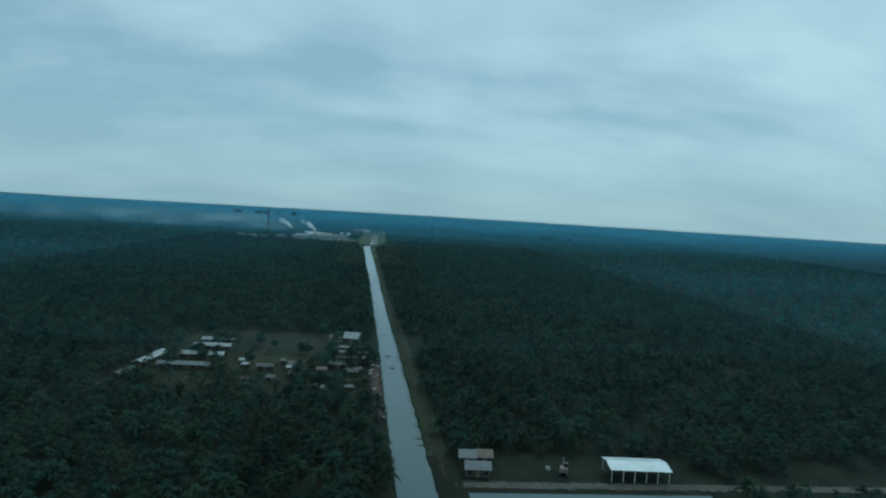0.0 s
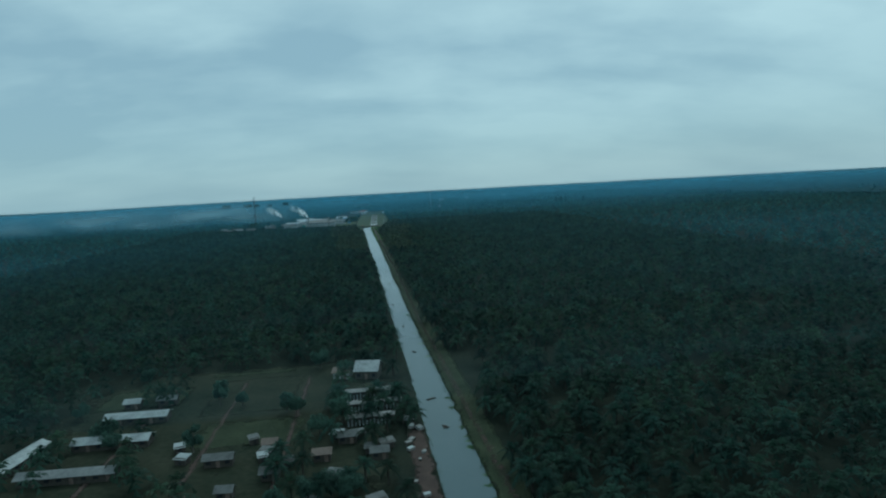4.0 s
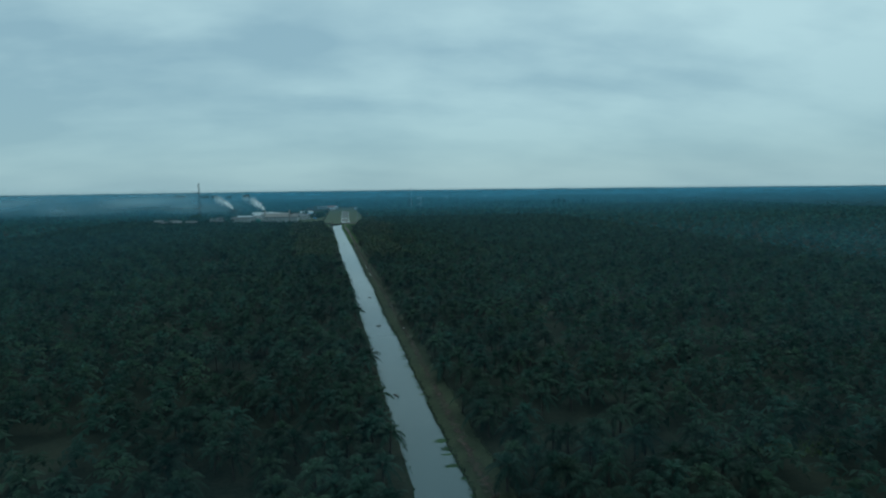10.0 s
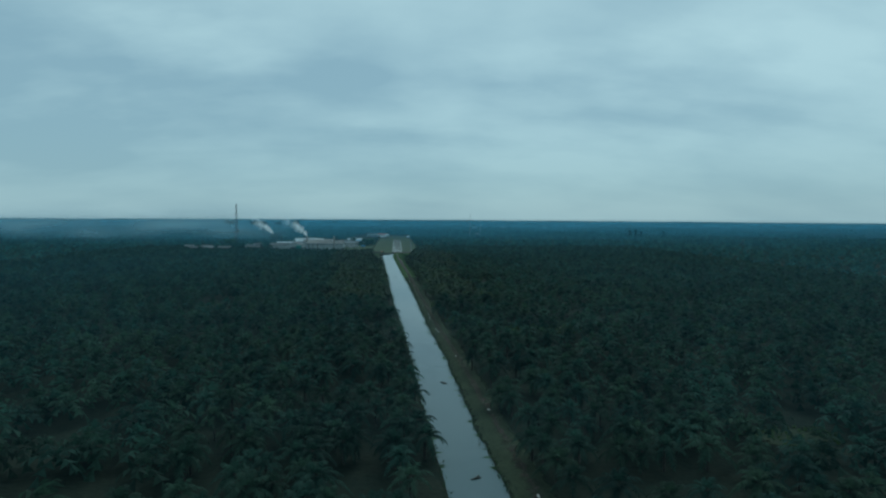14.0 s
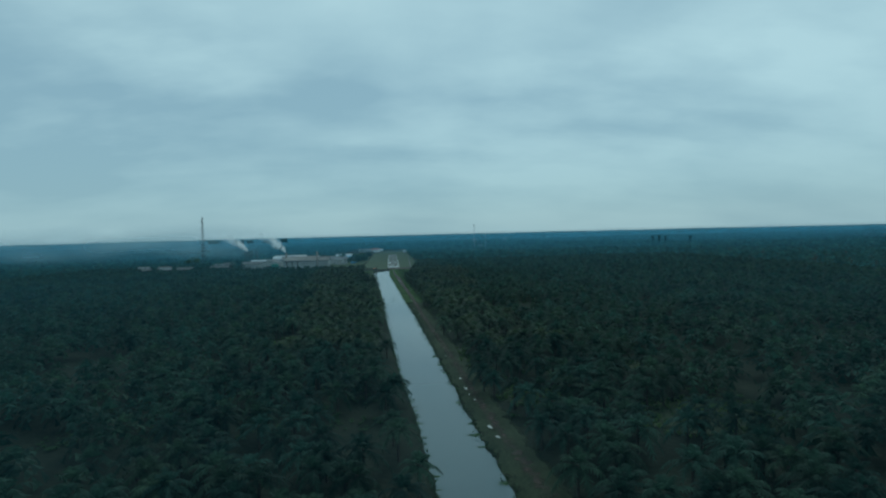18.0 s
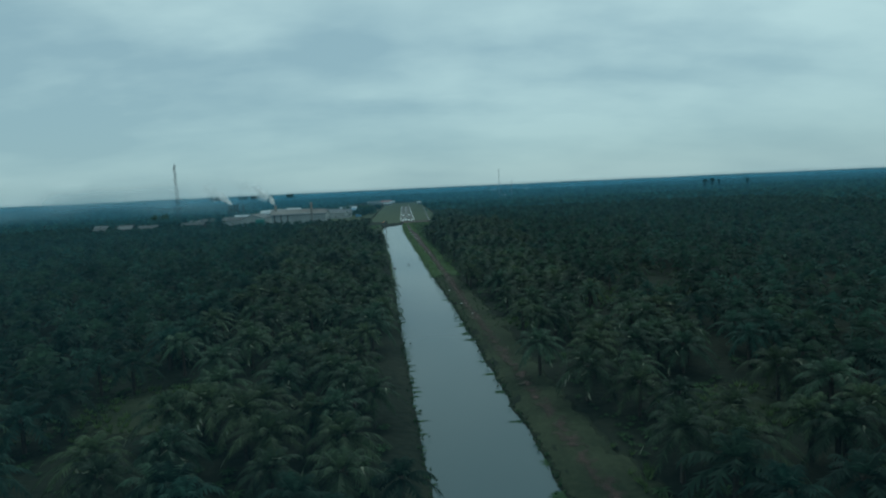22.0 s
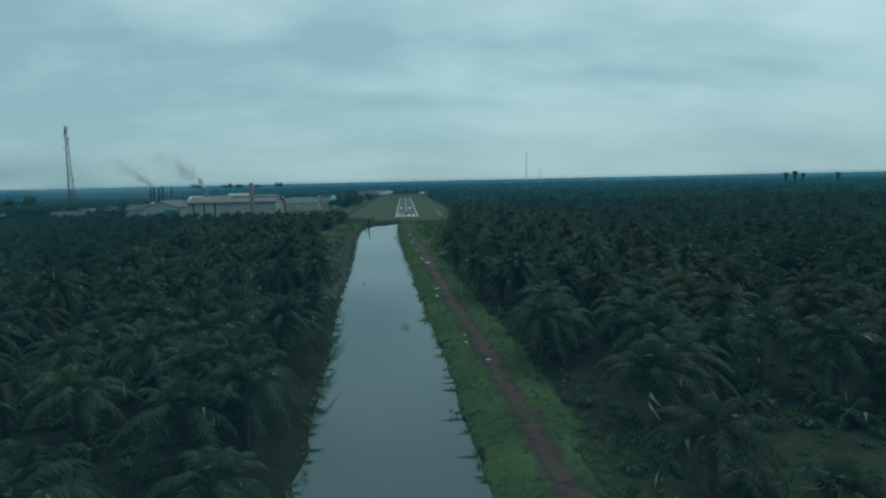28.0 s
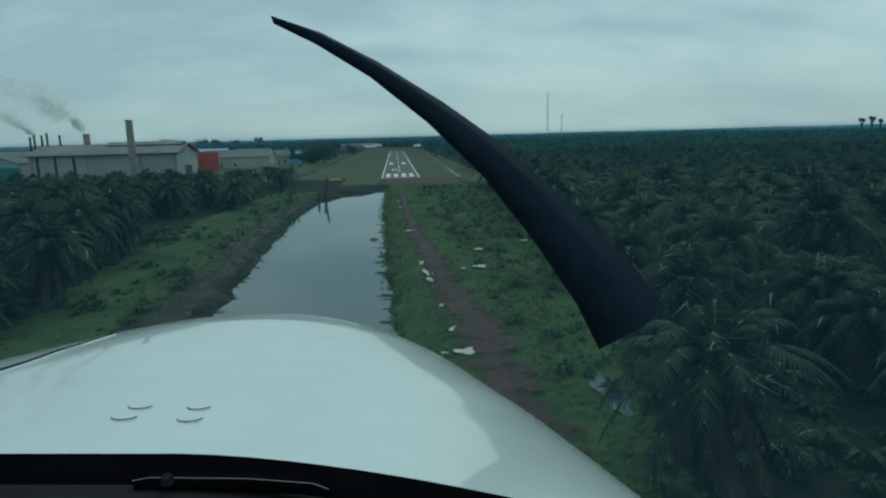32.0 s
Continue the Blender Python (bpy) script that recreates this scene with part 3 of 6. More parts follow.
# grassy right bank, from the water to the track and on to the palms
dry = tagged(new("dry_bank_right", strip("dry_bank", span(-1100, -300, 3), lambda y: right_edge(y) - 0.2, lambda y: right_edge(y) + 8.5, 0.05, "dry_bank", 12, 2.0, rim=2.5, drape=right_slope)),
             "dull olive grass bank between canal and palms", "grass bank", kind="structure")
tagged(new("grass_bank_right", strip("grass_bank", span(-345, -22, 3), lambda y: right_edge(y) - 0.2, lambda y: right_edge(y) + 9.5 + 14.5 * min(1, max(0, (y + 185) / 65)), 0.06, "bank", 22, 2.0, rim=5.0, drape=right_slope)),
                "green grass bank between canal and palms", "grass bank", kind="structure")
tagged(new("grass_bank_left", strip("grass_bank", span(-235, -58, 1.5), lambda y: left_edge(y) - 2.6 - 5.0 * min(1, max(0, (y + 235) / 100)) + 2.6 * noise.noise(Vector((y / 11, 5.5, 0))), lambda y: left_edge(y) + 0.3, 0.07, "mud", 10, 11.0, 0.9, rim=0.9, drape=lambda x, y: float(np.interp(x - left_edge(y), (-8, -4, -1.8, -0.6, 0.5), (0.0, 0.05, -0.2, -0.55, -1.1))) * min(1.0, max(0.0, (canal_end(x) - y) / 2.5)))),
                "uneven dark earth bank with patchy grass along the canal", "earth bank", kind="structure")
tagged(new("grass_field_left", strip("grass_field", span(-215, -40, 3), lambda y: left_edge(y) - 4 - 13 * min(1, max(0, (y + 215) / 70)), lambda y: left_edge(y) - 2.6, 0.08, "bank", 10, 14.0, 1.6, rim=2.4)),
                 "rough green grass beside the canal", "grass", kind="structure")
TRACK_Y = np.array([-1120, -1059, -831, -720, -608, -550, -500, -436, -370, -345, -310, -262, -235, -195, -181, -160, -145, -123, -94, -61, -50])
TRACK_X = np.array([38.5, 36.1, 26.0, 23.4, 19.6, 16.6, 15.2, 12.6, 10.4, 9.8, 8.6, 7.0, 5.6, 4.2, 3.85, 3.4, 2.3, 1.05, 0.15, -0.15, -0.4])


def track_mid(y):
    return float(np.interp(y, TRACK_Y, TRACK_X))


def track_half(y):
    return float(np.interp(y, (-330, -230, -195, -160, -140, -120, -90, -55), (1.1, 1.3, 1.7, 1.75, 1.35, 1.1, 0.8, 0.55)))


track = tagged(new("dirt_track", strip("dirt_track", span(-1118, -52, 2.5), lambda y: track_mid(y) - 1.5 * track_half(y), lambda y: track_mid(y) + 1.5 * track_half(y), 0.26, "track", 8, 21.0, 0.5, rim=lambda y: 0.42 + 0.5 * min(1, max(0, (y + 420) / 160)))),
               "brown rutted dirt track along the canal", "track", kind="structure")

# airfield lawn and runway
lawn = tagged(new("airfield_lawn", strip("airfield_lawn", span(-32, 640, 6), lambda y: -36 if y > 0 else -19, lambda y: 31 if y > 0 else 27, 0.06, "lawn", 20, 31.0, 1.0, rim=8.0)),
              "mown yellowish grass round the runway", "lawn", kind="structure")
bm = boxed(-6.2, 6.2, 0, 407, -0.3, 0.10)
runway = tagged(new("runway", done(bm, "runway", "asphalt")), "narrow worn asphalt runway with white edge lines", "runway", kind="structure")


dirt = tagged(new("threshold_dirt", strip("threshold_dirt", span(-31, -2, 1.5), lambda y: -7.5, lambda y: 20, 0.085, "track", 26, 33.0, 1.6, rim=3.0)), "bare brown earth before the runway", "bare ground", kind="structure")
# open drain along the lawn: two kerbs and a solid bed, coloured dark for shade
drain = tagged(new("drain", done(boxed(-0.35, 0.35, 0, 397, -0.2, 0.075), "drain", "opening")), "open concrete drain beside the runway lawn", "drain", kind="structure")
drain.matrix_basis = pose(18.3, -7, 0, 0, 0, -1.12)
for k in range(40):
    for kx in (-0.5, 0.36):
        part("kerb", boxed(kx, kx + 0.16, 10 * k + 0.04, min(397, 10 * k + 9.96), -0.1, 0.16), "slab" if k < 5 else "concrete", drain)


def marking(x0, x1, y0, y1):
    part("runway_marking", boxed(x0, x1, y0, y1, 0.09, 0.106), "paint", runway)


marking(-6.2, -5.75, 0.6, 406.4)
marking(5.75, 6.2, 0.6, 406.4)
marking(-6.2, 6.2, 0, 0.6)
marking(-6.2, 6.2, 406.4, 407)
for mx in (-4.1, -1.5, 1.2, 3.8):
    marking(mx - 0.75, mx + 0.75, 5, 24)
for k in range(12):
    marking(-0.2, 0.2, 34 + 31 * k, 52 + 31 * k)
for mx in (-3.6, 2.6):
    marking(mx - 0.9, mx + 0.9, 104, 124)
for mx, my in ((-2.6, 46), (-1.2, 46)):
    marking(mx - 0.45, mx + 0.45, my, my + 9)

for n, (fx, fy, hw, hl) in enumerate([(820, 490, 180, 46), (640, 760, 130, 40), (930, 980, 65, 64), (-520, 620, 138, 44)]):
    tagged(new("far_field", strip("far_field", span(fy - hl, fy + hl, 8), lambda y: fx - hw, lambda y: fx + hw, 0.3, "field", 30, 90.0 + n, 9.0, rim=6.0)), "pale open field among the far palms", "field", kind="structure")
# road, pond and open ground of the settlement
road = tagged(new("road", strip("road", span(-1122, -1115.5, 1.3), lambda y: 38, lambda y: 420, 0.14, "road", 60, 41.0, 0.8, rim=20.0)),
              "pale dirt road crossing at the canal", "road", kind="structure")
pond = tagged(new("pond_water", done(boxed(44, 118, -1165, -1124.2, -0.1, 0.16), "pond_water", "water")), "dark blue pond water beside the road", "pond", kind="structure")
yard = tagged(new("settlement_ground", strip("settlement_ground", span(-1043, -906, 4), lambda y: -104, lambda y: left_edge(y) - 4, 0.05, "clearing", 30, 51.0, 5.0, rim=3.0)),
              "trodden open ground of the settlement", "ground", kind="structure")
for n, (x0, x1, y0, y1, m) in enumerate([(-54, -23, -961, -921, "clearing"), (-49, -17, -988, -966, "dry_bank"), (-60, -27, -918, -911, "dry_bank"), (-92, -62, -948, -925, "dry_bank")]):
    tagged(new("garden_plot", strip("garden_plot", span(y0, y1, 2.0), lambda y: x0, lambda y: x1, 0.075, m, 16, 55.0 + n, 0.5, rim=6.0)), "green garden plot between the paths of the settlement", "garden", kind="structure")
tagged(new("factory_ground", strip("factory_ground", span(-6, 330, 6), lambda y: -172, lambda y: -29, 0.04, "lawn", 40, 61.0, 2.5, rim=6.0)),
                  "grassy yard round the factory", "ground", kind="structure")
for x0, x1 in ((-70, -67.5), (-45, -43), (-22, -20)):
    part("footpath", strip("footpath", span(-1040, -922, 4), lambda y, a=x0: a, lambda y, a=x1: a, 0.08, "track", 4, x0, 0.9), "", yard)


# ---- vegetation ----
def scatter(template_v, template_f, places, rng, lean=0.08):
    """Copies of one small mesh at many places (x, y, z, size), each turned and sized by chance, as one pair of arrays."""
    n, tv = len(places), np.asarray(template_v, np.float32)
    a = rng.uniform(0, 2 * np.pi, n)
    c, s = np.cos(a), np.sin(a)
    p = np.asarray(places, np.float32)
    x = tv[None, :, 0] * c[:, None] - tv[None, :, 1] * s[:, None]
    y = tv[None, :, 0] * s[:, None] + tv[None, :, 1] * c[:, None]
    z = np.repeat(tv[None, :, 2], n, 0)
    lx, ly = rng.normal(0, lean, (2, n))
    x, y = x + z * lx[:, None], y + z * ly[:, None]
    v = np.stack([x * p[:, 3:4] + p[:, 0:1], y * p[:, 3:4] + p[:, 1:2], z * p[:, 3:4] + p[:, 2:3]], -1).reshape(-1, 3)
    f = (np.asarray(template_f, np.int32)[None] + (np.arange(n, dtype=np.int32) * len(tv))[:, None, None]).reshape(-1, 3)
    return v, f


def frond(az, rise, length, leaflets, width, rng, rib=True):
    """One arching palm frond: a midrib and pairs of drooping leaflets. Returns vertices, triangles and which triangles are midrib."""
    v, f, kind = [], [], []
    ca, sa = math.cos(az), math.sin(az)

    def curve(u):
        out = length * (u * math.cos(rise) * (1 - 0.12 * u))
        up = length * (u * math.sin(rise) - (0.30 + 0.22 * math.cos(rise)) * u * u * (0.4 + 0.6 * u))
        return Vector((ca * out, sa * out, up))

    side = Vector((-sa, ca, 0))
    us = [k / 5 for k in range(6)]
    if rib:
        for u0, u1 in zip(us, us[1:]):
            w = 0.06 * (1.1 - u0)
            i = len(v)
            v += [curve(u0) - side * w, curve(u0) + side * w, curve(u1) + side * w * 0.8, curve(u1) - side * w * 0.8]
            f += [(i, i + 1, i + 2), (i, i + 2, i + 3)]
            kind += [1, 1]
    step = 1.0 / (leaflets + 1)
    for k in range(leaflets):
        u = 0.14 + 0.84 * (k + 0.5) / leaflets
        wide = width * (math.sin(math.pi * min(1, 0.18 + 0.80 * u)) ** 0.7) * rng.uniform(0.85, 1.15)
        for sgn in (-1, 1):
            base0, base1 = curve(u - step * 0.55), curve(u + step * 0.55)
            tip = curve(min(1.06, u + 0.12)) + side * sgn * wide + Vector((0, 0, -wide * rng.uniform(0.25, 0.6)))
            i = len(v)
            v += [base0, base1, tip]
            f.append((i, i + 1, i + 2))
            kind.append(0)
    return v, f, kind


def crown(fronds, leaflets, width, seed, rib=True, length=4.1, dead=0, pale=0.0):
    rng = np.random.default_rng(seed)
    v, f, kind = [], [], []
    for k in range(fronds):
        u = k / max(1, fronds - 1)
        rise = math.radians(80 - 92 * u ** 0.8 + rng.uniform(-7, 7))
        vv, ff, kk = frond(k * 2.39996 + rng.uniform(-0.2, 0.2), rise, length * rng.uniform(0.86, 1.08) * (0.72 + 0.28 * min(1, u * 2.2)), leaflets, width, rng, rib)
        off = len(v)
        v += vv
        f += [tuple(i + off for i in t) for t in ff]
        kind += kk
    for k in range(dead):
        vv, ff, kk = frond(k * 1.7 + rng.uniform(-0.3, 0.3), math.radians(rng.uniform(-72, -38)), length * rng.uniform(0.6, 0.85), max(3, leaflets // 2), width * 0.7, rng, rib)
        off = len(v)
        v += vv
        f += [tuple(i + off for i in t) for t in ff]
        kind += [2] * len(kk)
    for k in range(3 if dead else 0):
        vv, ff, kk = frond(k * 2.1, math.radians(rng.uniform(80, 89)), length * rng.uniform(0.5, 0.7), 4, width * 0.2, rng, rib)
        off = len(v)
        v += vv
        f += [tuple(i + off for i in t) for t in ff]
        kind += [1] * len(kk)
    # a few leaflets take the pale rachis colour as painted glints
    kind = [1 if c == 0 and rng.random() < pale else c for c in kind]
    return np.array([tuple(p) for p in v]), np.array(f), np.array(kind)


def palm_trunk_mesh(seed, height):
    rng = random.Random(seed)
    bm = bmesh.new()
    pts, rad = [], []
    for k in range(9):
        u = k / 8
        pts.append((0.12 * math.sin(u * 2 + seed), 0.1 * math.cos(u * 2.4 + seed) - 0.1, u * height))
        rad.append((0.36 - 0.08 * u + (0.05 if k % 2 else 0.0)) * rng.uniform(0.94, 1.06) + (0.16 if k == 0 else 0))
    tube(bm, pts, rad, 9)
    # stubs of cut frond bases
    for k in range(16):
        a, z = k * 2.4, height * (0.35 + 0.65 * k / 16)
        p = Vector((0.26 * math.cos(a), 0.26 * math.sin(a), z))
        tube(bm, [p, p + Vector((0.24 * math.cos(a), 0.24 * math.sin(a), 0.22))], [0.09, 0.05], 4)
    return done(bm, "trunk", "trunk")


PALM_KINDS = []
for seed, height in ((1, 5.0), (2, 5.6), (3, 4.4), (4, 5.3)):
    cv, cf, ck = crown(34, 22, 0.74, seed, dead=7, length=4.5, pale=0.010)
    me = mesh_from("crown", cv + np.array([0, 0, height]), cf, "frond_near")
    me.materials.append(M["rachis"])
    me.materials.append(M["frond_dead"])
    me.polygons.foreach_set("material_index", ck.astype(np.int32))
    PALM_KINDS.append((palm_trunk_mesh(seed, height + 0.15), me))


# open fields far off among the palms: x, y, half width, half length
FIELDS = [(820, 490, 170, 42), (640, 760, 120, 36), (930, 980, 60, 60), (-520, 620, 130, 40)]
TOWER_HOUSES = [(-280, 47), (-256, 42), (-224, 12), (-206, 80), (-201, 104), (-262, 6), (-246, 18), (-192, 30)]


def is_clear(x, y):
    """Open ground on which no palm stands."""
    le, re = np.interp(y, ROWS_Y, EDGE_L), np.interp(y, ROWS_Y, EDGE_R)
    if y < -24:
        left_gap = 2.8 + (11.0 * min(1, max(0, (y + 215) / 70)) if y > -215 else 0)
        right_gap = float(np.interp(y, (-430, -420, -340, -325, -210, -190, -172, -160, -132, -105, -46, -30), (7.0, 9.0, 9.0, 11.0, 11.0, 10.5, 13.5, 15.5, 19.0, 21.0, 25.0, 27.0)))
        if le - left_gap < x < re + right_gap + 0.8 * math.sin(y / 7.0):
            return True
    if y > -62 and -90 < x < -18:
        return x > -26 or y > -12
    if -34 < x < 27 and -36 < y < 650:
        return True
    if -172 < x < -34 and -8 < y < 330:
        return True
    if -62 < x < -12 and -990 < y < -910:
        return True
    if -106 < x < le and -1043 < y < -906:
        return noise.noise(Vector((x / 11, y / 11, 4.0))) < 0.09
    if 36 < x < 122 and -1170 < y < -1096:
        return True
    if -1126 < y < -1112 and 30 < x < 430:
        return True
    if any(abs(x - fx) < hw and abs(y - fy) < hl for fx, fy, hw, hl in FIELDS):
        return True
    if any(abs(x - hx) < 10 and abs(y - hy) < 8 for hx, hy in TOWER_HOUSES):
        return True
    # small gaps with light undergrowth
    return noise.noise(Vector((x / 26, y / 26, 9.0))) > 0.43


# clearings among the palms on the track's side, where grass and bushes grow: x, y, half width, half length
GLADES = [(38, -468, 11, 9), (17, -492, 4, 16), (29, -539, 9, 10), (19, -414, 8, 7), (33, -420, 8, 5), (63, -514, 10, 6), (13, -298, 4, 8), (27, -305, 9, 17), (52, -395, 12, 14), (60, -560, 18, 14), (24, -214, 7, 9), (-26, -330, 8, 14), (-40, -455, 10, 12), (84, -690, 12, 8), (95, -840, 13, 6)]


def glade(x, y):
    """1 in the midst of a clearing, 0 at its uneven border and outside."""
    wob = 0.35 * noise.noise(Vector((x / 8, y / 8, 2.5)))
    return max(max(0.0, 1 + wob - ((x - gx) / a) ** 2 - ((y - gy) / b) ** 2) for gx, gy, a, b in GLADES)


rng = np.random.default_rng(7)


def lattice(x0, x1, y0, y1, pitch):
    out = []
    for j, y in enumerate(np.arange(y0, y1, pitch * 0.866)):
        for x in np.arange(x0 + (pitch / 2 if j % 2 else 0), x1, pitch):
            out.append((x + rng.normal(0, pitch * 0.27), y + rng.normal(0, pitch * 0.27)))
    return out


def near_zone(x, y):
    le, re = np.interp(y, ROWS_Y, EDGE_L), np.interp(y, ROWS_Y, EDGE_R)
    return -258 < y < (-44 if x > -10 else -62) and le - 52 < x < re + 62


spots = [(x, y) for x, y in lattice(-340, 340, -1335, 60, 7.2) if not is_clear(x, y) and rng.random() > 0.05 + (0.72 if glade(x, y) > 0.15 else 0)]
near = [p for p in spots if near_zone(*p)]
near.sort(key=lambda p: abs(p[0] + 6) + 0.25 * abs(p[1] + 160))
near_set = set(near[:296])
HERO = [(9.9, -181.4, 1.05), (13.0, -171.5, 0.95), (15.2, -158.4, 0.92), (9.6, -204.5, 0.95), (18.6, -92, 0.9), (17.6, -112, 0.85)]
palm_first = None
for n, (x, y) in enumerate(near[:296] + [h[:2] for h in HERO]):
    trunk_me, crown_me = PALM_KINDS[n % 4]
    if n < 296 and any((x - h[0]) ** 2 + (y - h[1]) ** 2 < 30 for h in HERO):
        continue
    size = HERO[n - 296][2] if n >= 296 else float(rng.uniform(0.74, 1.22))
    palm = thing("oil_palm", x, y, 0.0, float(rng.uniform(0, 360)), "green oil palm with drooping fronds on a rough brown trunk", "palm tree", "palms of the plantation")
    palm.matrix_basis = pose(x, y, 0, float(rng.normal(0, 5)), float(rng.normal(0, 5)), float(rng.uniform(0, 360)))
    palm.scale = (size, size, size * float(rng.uniform(0.88, 1.15)))
    part("trunk", trunk_me, "", palm)
    part("crown", crown_me, "", palm)

# young palms that fill the gaps between the grown ones
young = [(x, y, rng.uniform(0.1, 1.6), rng.uniform(0.6, 1.25)) for x, y in lattice(-75, 75, -430, -46, 5.6)
         if not is_clear(x - 1.5, y) and not is_clear(x + 1.5, y) and rng.random() < 0.5 and (x > -10 or y < -64)]
cv, cf, ck = crown(15, 9, 0.62, 61, rib=True, length=3.2, pale=0.008)
v, f = scatter(cv, cf, young, rng, 0.15)
young_me = mesh_from("young_palms", v, f, "frond_young")
young_me.attributes.new("tone", "FLOAT", "POINT").data.foreach_set("value", np.repeat(rng.random(len(young)), len(cv)).astype(np.float32))
young_me.materials.append(M["rachis"])
young_me.polygons.foreach_set("material_index", np.tile(ck, len(young)).astype(np.int32))
tagged(new("young_palms", young_me), "young oil palms and suckers crowding between grown palms", "young palms", kind="stuff")

# the plantation beyond them
far_spots = [p for p in spots if p not in near_set]
belt = [p for p in far_spots if -56 < p[0] - np.interp(p[1], ROWS_Y, (EDGE_L + EDGE_R) / 2) < 56]
wide = [p for p in far_spots if not -56 < p[0] - np.interp(p[1], ROWS_Y, (EDGE_L + EDGE_R) / 2) < 56]


def with_height(pts, low, high):
    return [(x, y, rng.uniform(low, high) * (0.78 if (y > -66 and x < -18) else 1.0), rng.uniform(0.85, 1.25) * (0.78 if (y > -66 and x < -18) else 1.0)) for x, y in pts]


def stuff(name, v, f, material, label, category, second="", kinds=None, each=0):
    me = mesh_from(name, v, f, material)
    if each:
        tone = np.repeat(rng.random(len(v) // each), each).astype(np.float32)
        me.attributes.new("tone", "FLOAT", "POINT").data.foreach_set("value", tone)
    if second:
        me.materials.append(M[second])
        me.polygons.foreach_set("material_index", np.tile(kinds, len(f) // len(kinds)).astype(np.int32))
    return tagged(new(name, me), label, category, kind="stuff")


# those nearer to the end of the canal have finer fronds
fine = [p for p in belt if p[1] > -490 and abs(p[0] - np.interp(p[1], ROWS_Y, (EDGE_L + EDGE_R) / 2)) < (56 if p[1] > -300 else 44)]
fine_set = set(fine)
belt_all, belt = belt, [p for p in belt if p not in fine_set]
for k, some in enumerate((fine[::2], fine[1::2])):
    cv, cf, ck = crown(24, 13, 0.82, 25 + k, rib=False, length=4.6, pale=0.008)
    v, f = scatter(cv, cf, with_height(some, 4.2, 5.6), rng, 0.1)
    stuff("palm_crowns", v, f, "frond_young", "green oil palm crowns along the canal", "palm crowns", "rachis", ck, len(cv))
halves = (belt[::2], belt[1::2])
for k, some in enumerate(halves):
    cv, cf, ck = crown(18, 8, 1.0, 20 + k, rib=False, length=4.7, pale=0.005)
    v, f = scatter(cv, cf, with_height(some, 4.2, 5.6), rng)
    stuff("palm_crowns", v, f, "frond", "dense dark green oil palm crowns of the plantation", "palm crowns", "rachis", ck, len(cv))
tv = np.array([(0.3 * math.cos(a), 0.3 * math.sin(a), z) for z in (0, 1) for a in (0, 2.09, 4.19)])
tf = np.array([(0, 1, 4), (0, 4, 3), (1, 2, 5), (1, 5, 4), (2, 0, 3), (2, 3, 5)])
trunk_places = [(x, y, 0.0, 1.0) for x, y in belt_all]
v, f = scatter(tv * [1, 1, 4.8], tf, trunk_places, rng, 0.0)
stuff("palm_trunks", v, f, "trunk", "rough brown oil palm trunks in rows", "palm trunks")
cv, cf, _ = crown(10, 3, 1.55, 31, rib=False, length=4.9)
v, f = scatter(cv, cf, with_height(wide, 4.0, 5.6), rng)
stuff("palm_crowns", v, f, "frond", "dense dark green oil palm crowns away from the canal", "palm crowns", each=len(cv))
def in_reach(x, y):
    return abs(x) < 0.9 * (y + 1340) + 220


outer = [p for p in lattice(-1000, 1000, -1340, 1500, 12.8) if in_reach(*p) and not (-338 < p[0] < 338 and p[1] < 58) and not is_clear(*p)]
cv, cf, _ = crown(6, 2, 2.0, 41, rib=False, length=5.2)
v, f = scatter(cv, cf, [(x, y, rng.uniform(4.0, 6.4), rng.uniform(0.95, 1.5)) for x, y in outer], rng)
stuff("palm_crowns", v, f, "frond_hazed", "far oil palm canopy, coloured blue-green for haze", "palm crowns", each=len(cv))

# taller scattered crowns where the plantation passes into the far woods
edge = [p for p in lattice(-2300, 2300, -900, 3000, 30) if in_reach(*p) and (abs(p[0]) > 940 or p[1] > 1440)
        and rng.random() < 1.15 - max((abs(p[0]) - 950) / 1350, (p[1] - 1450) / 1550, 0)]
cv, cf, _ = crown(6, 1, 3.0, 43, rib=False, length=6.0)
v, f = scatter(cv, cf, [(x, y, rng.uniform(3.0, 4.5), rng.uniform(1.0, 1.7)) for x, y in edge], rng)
stuff("palm_crowns", v, f, "frond_hazed", "far canopy at the edge of the woods, coloured blue-green for haze", "palm crowns", each=len(cv))

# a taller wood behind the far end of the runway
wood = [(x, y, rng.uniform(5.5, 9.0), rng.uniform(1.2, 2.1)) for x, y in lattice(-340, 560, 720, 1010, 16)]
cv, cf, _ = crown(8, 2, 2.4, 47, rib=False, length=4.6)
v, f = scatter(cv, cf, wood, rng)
stuff("tree_line", v, f, "frond_hazed", "uneven tree line behind the runway, coloured blue-green for haze", "trees", each=len(cv))

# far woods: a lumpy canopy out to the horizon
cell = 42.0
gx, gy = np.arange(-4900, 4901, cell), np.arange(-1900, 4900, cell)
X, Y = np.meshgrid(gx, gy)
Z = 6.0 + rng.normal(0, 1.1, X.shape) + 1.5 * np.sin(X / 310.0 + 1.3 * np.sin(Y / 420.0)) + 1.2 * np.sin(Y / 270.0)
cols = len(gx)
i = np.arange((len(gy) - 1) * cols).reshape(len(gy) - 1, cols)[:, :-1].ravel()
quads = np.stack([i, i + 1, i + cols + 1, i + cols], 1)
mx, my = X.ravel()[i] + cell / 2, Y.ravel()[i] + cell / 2
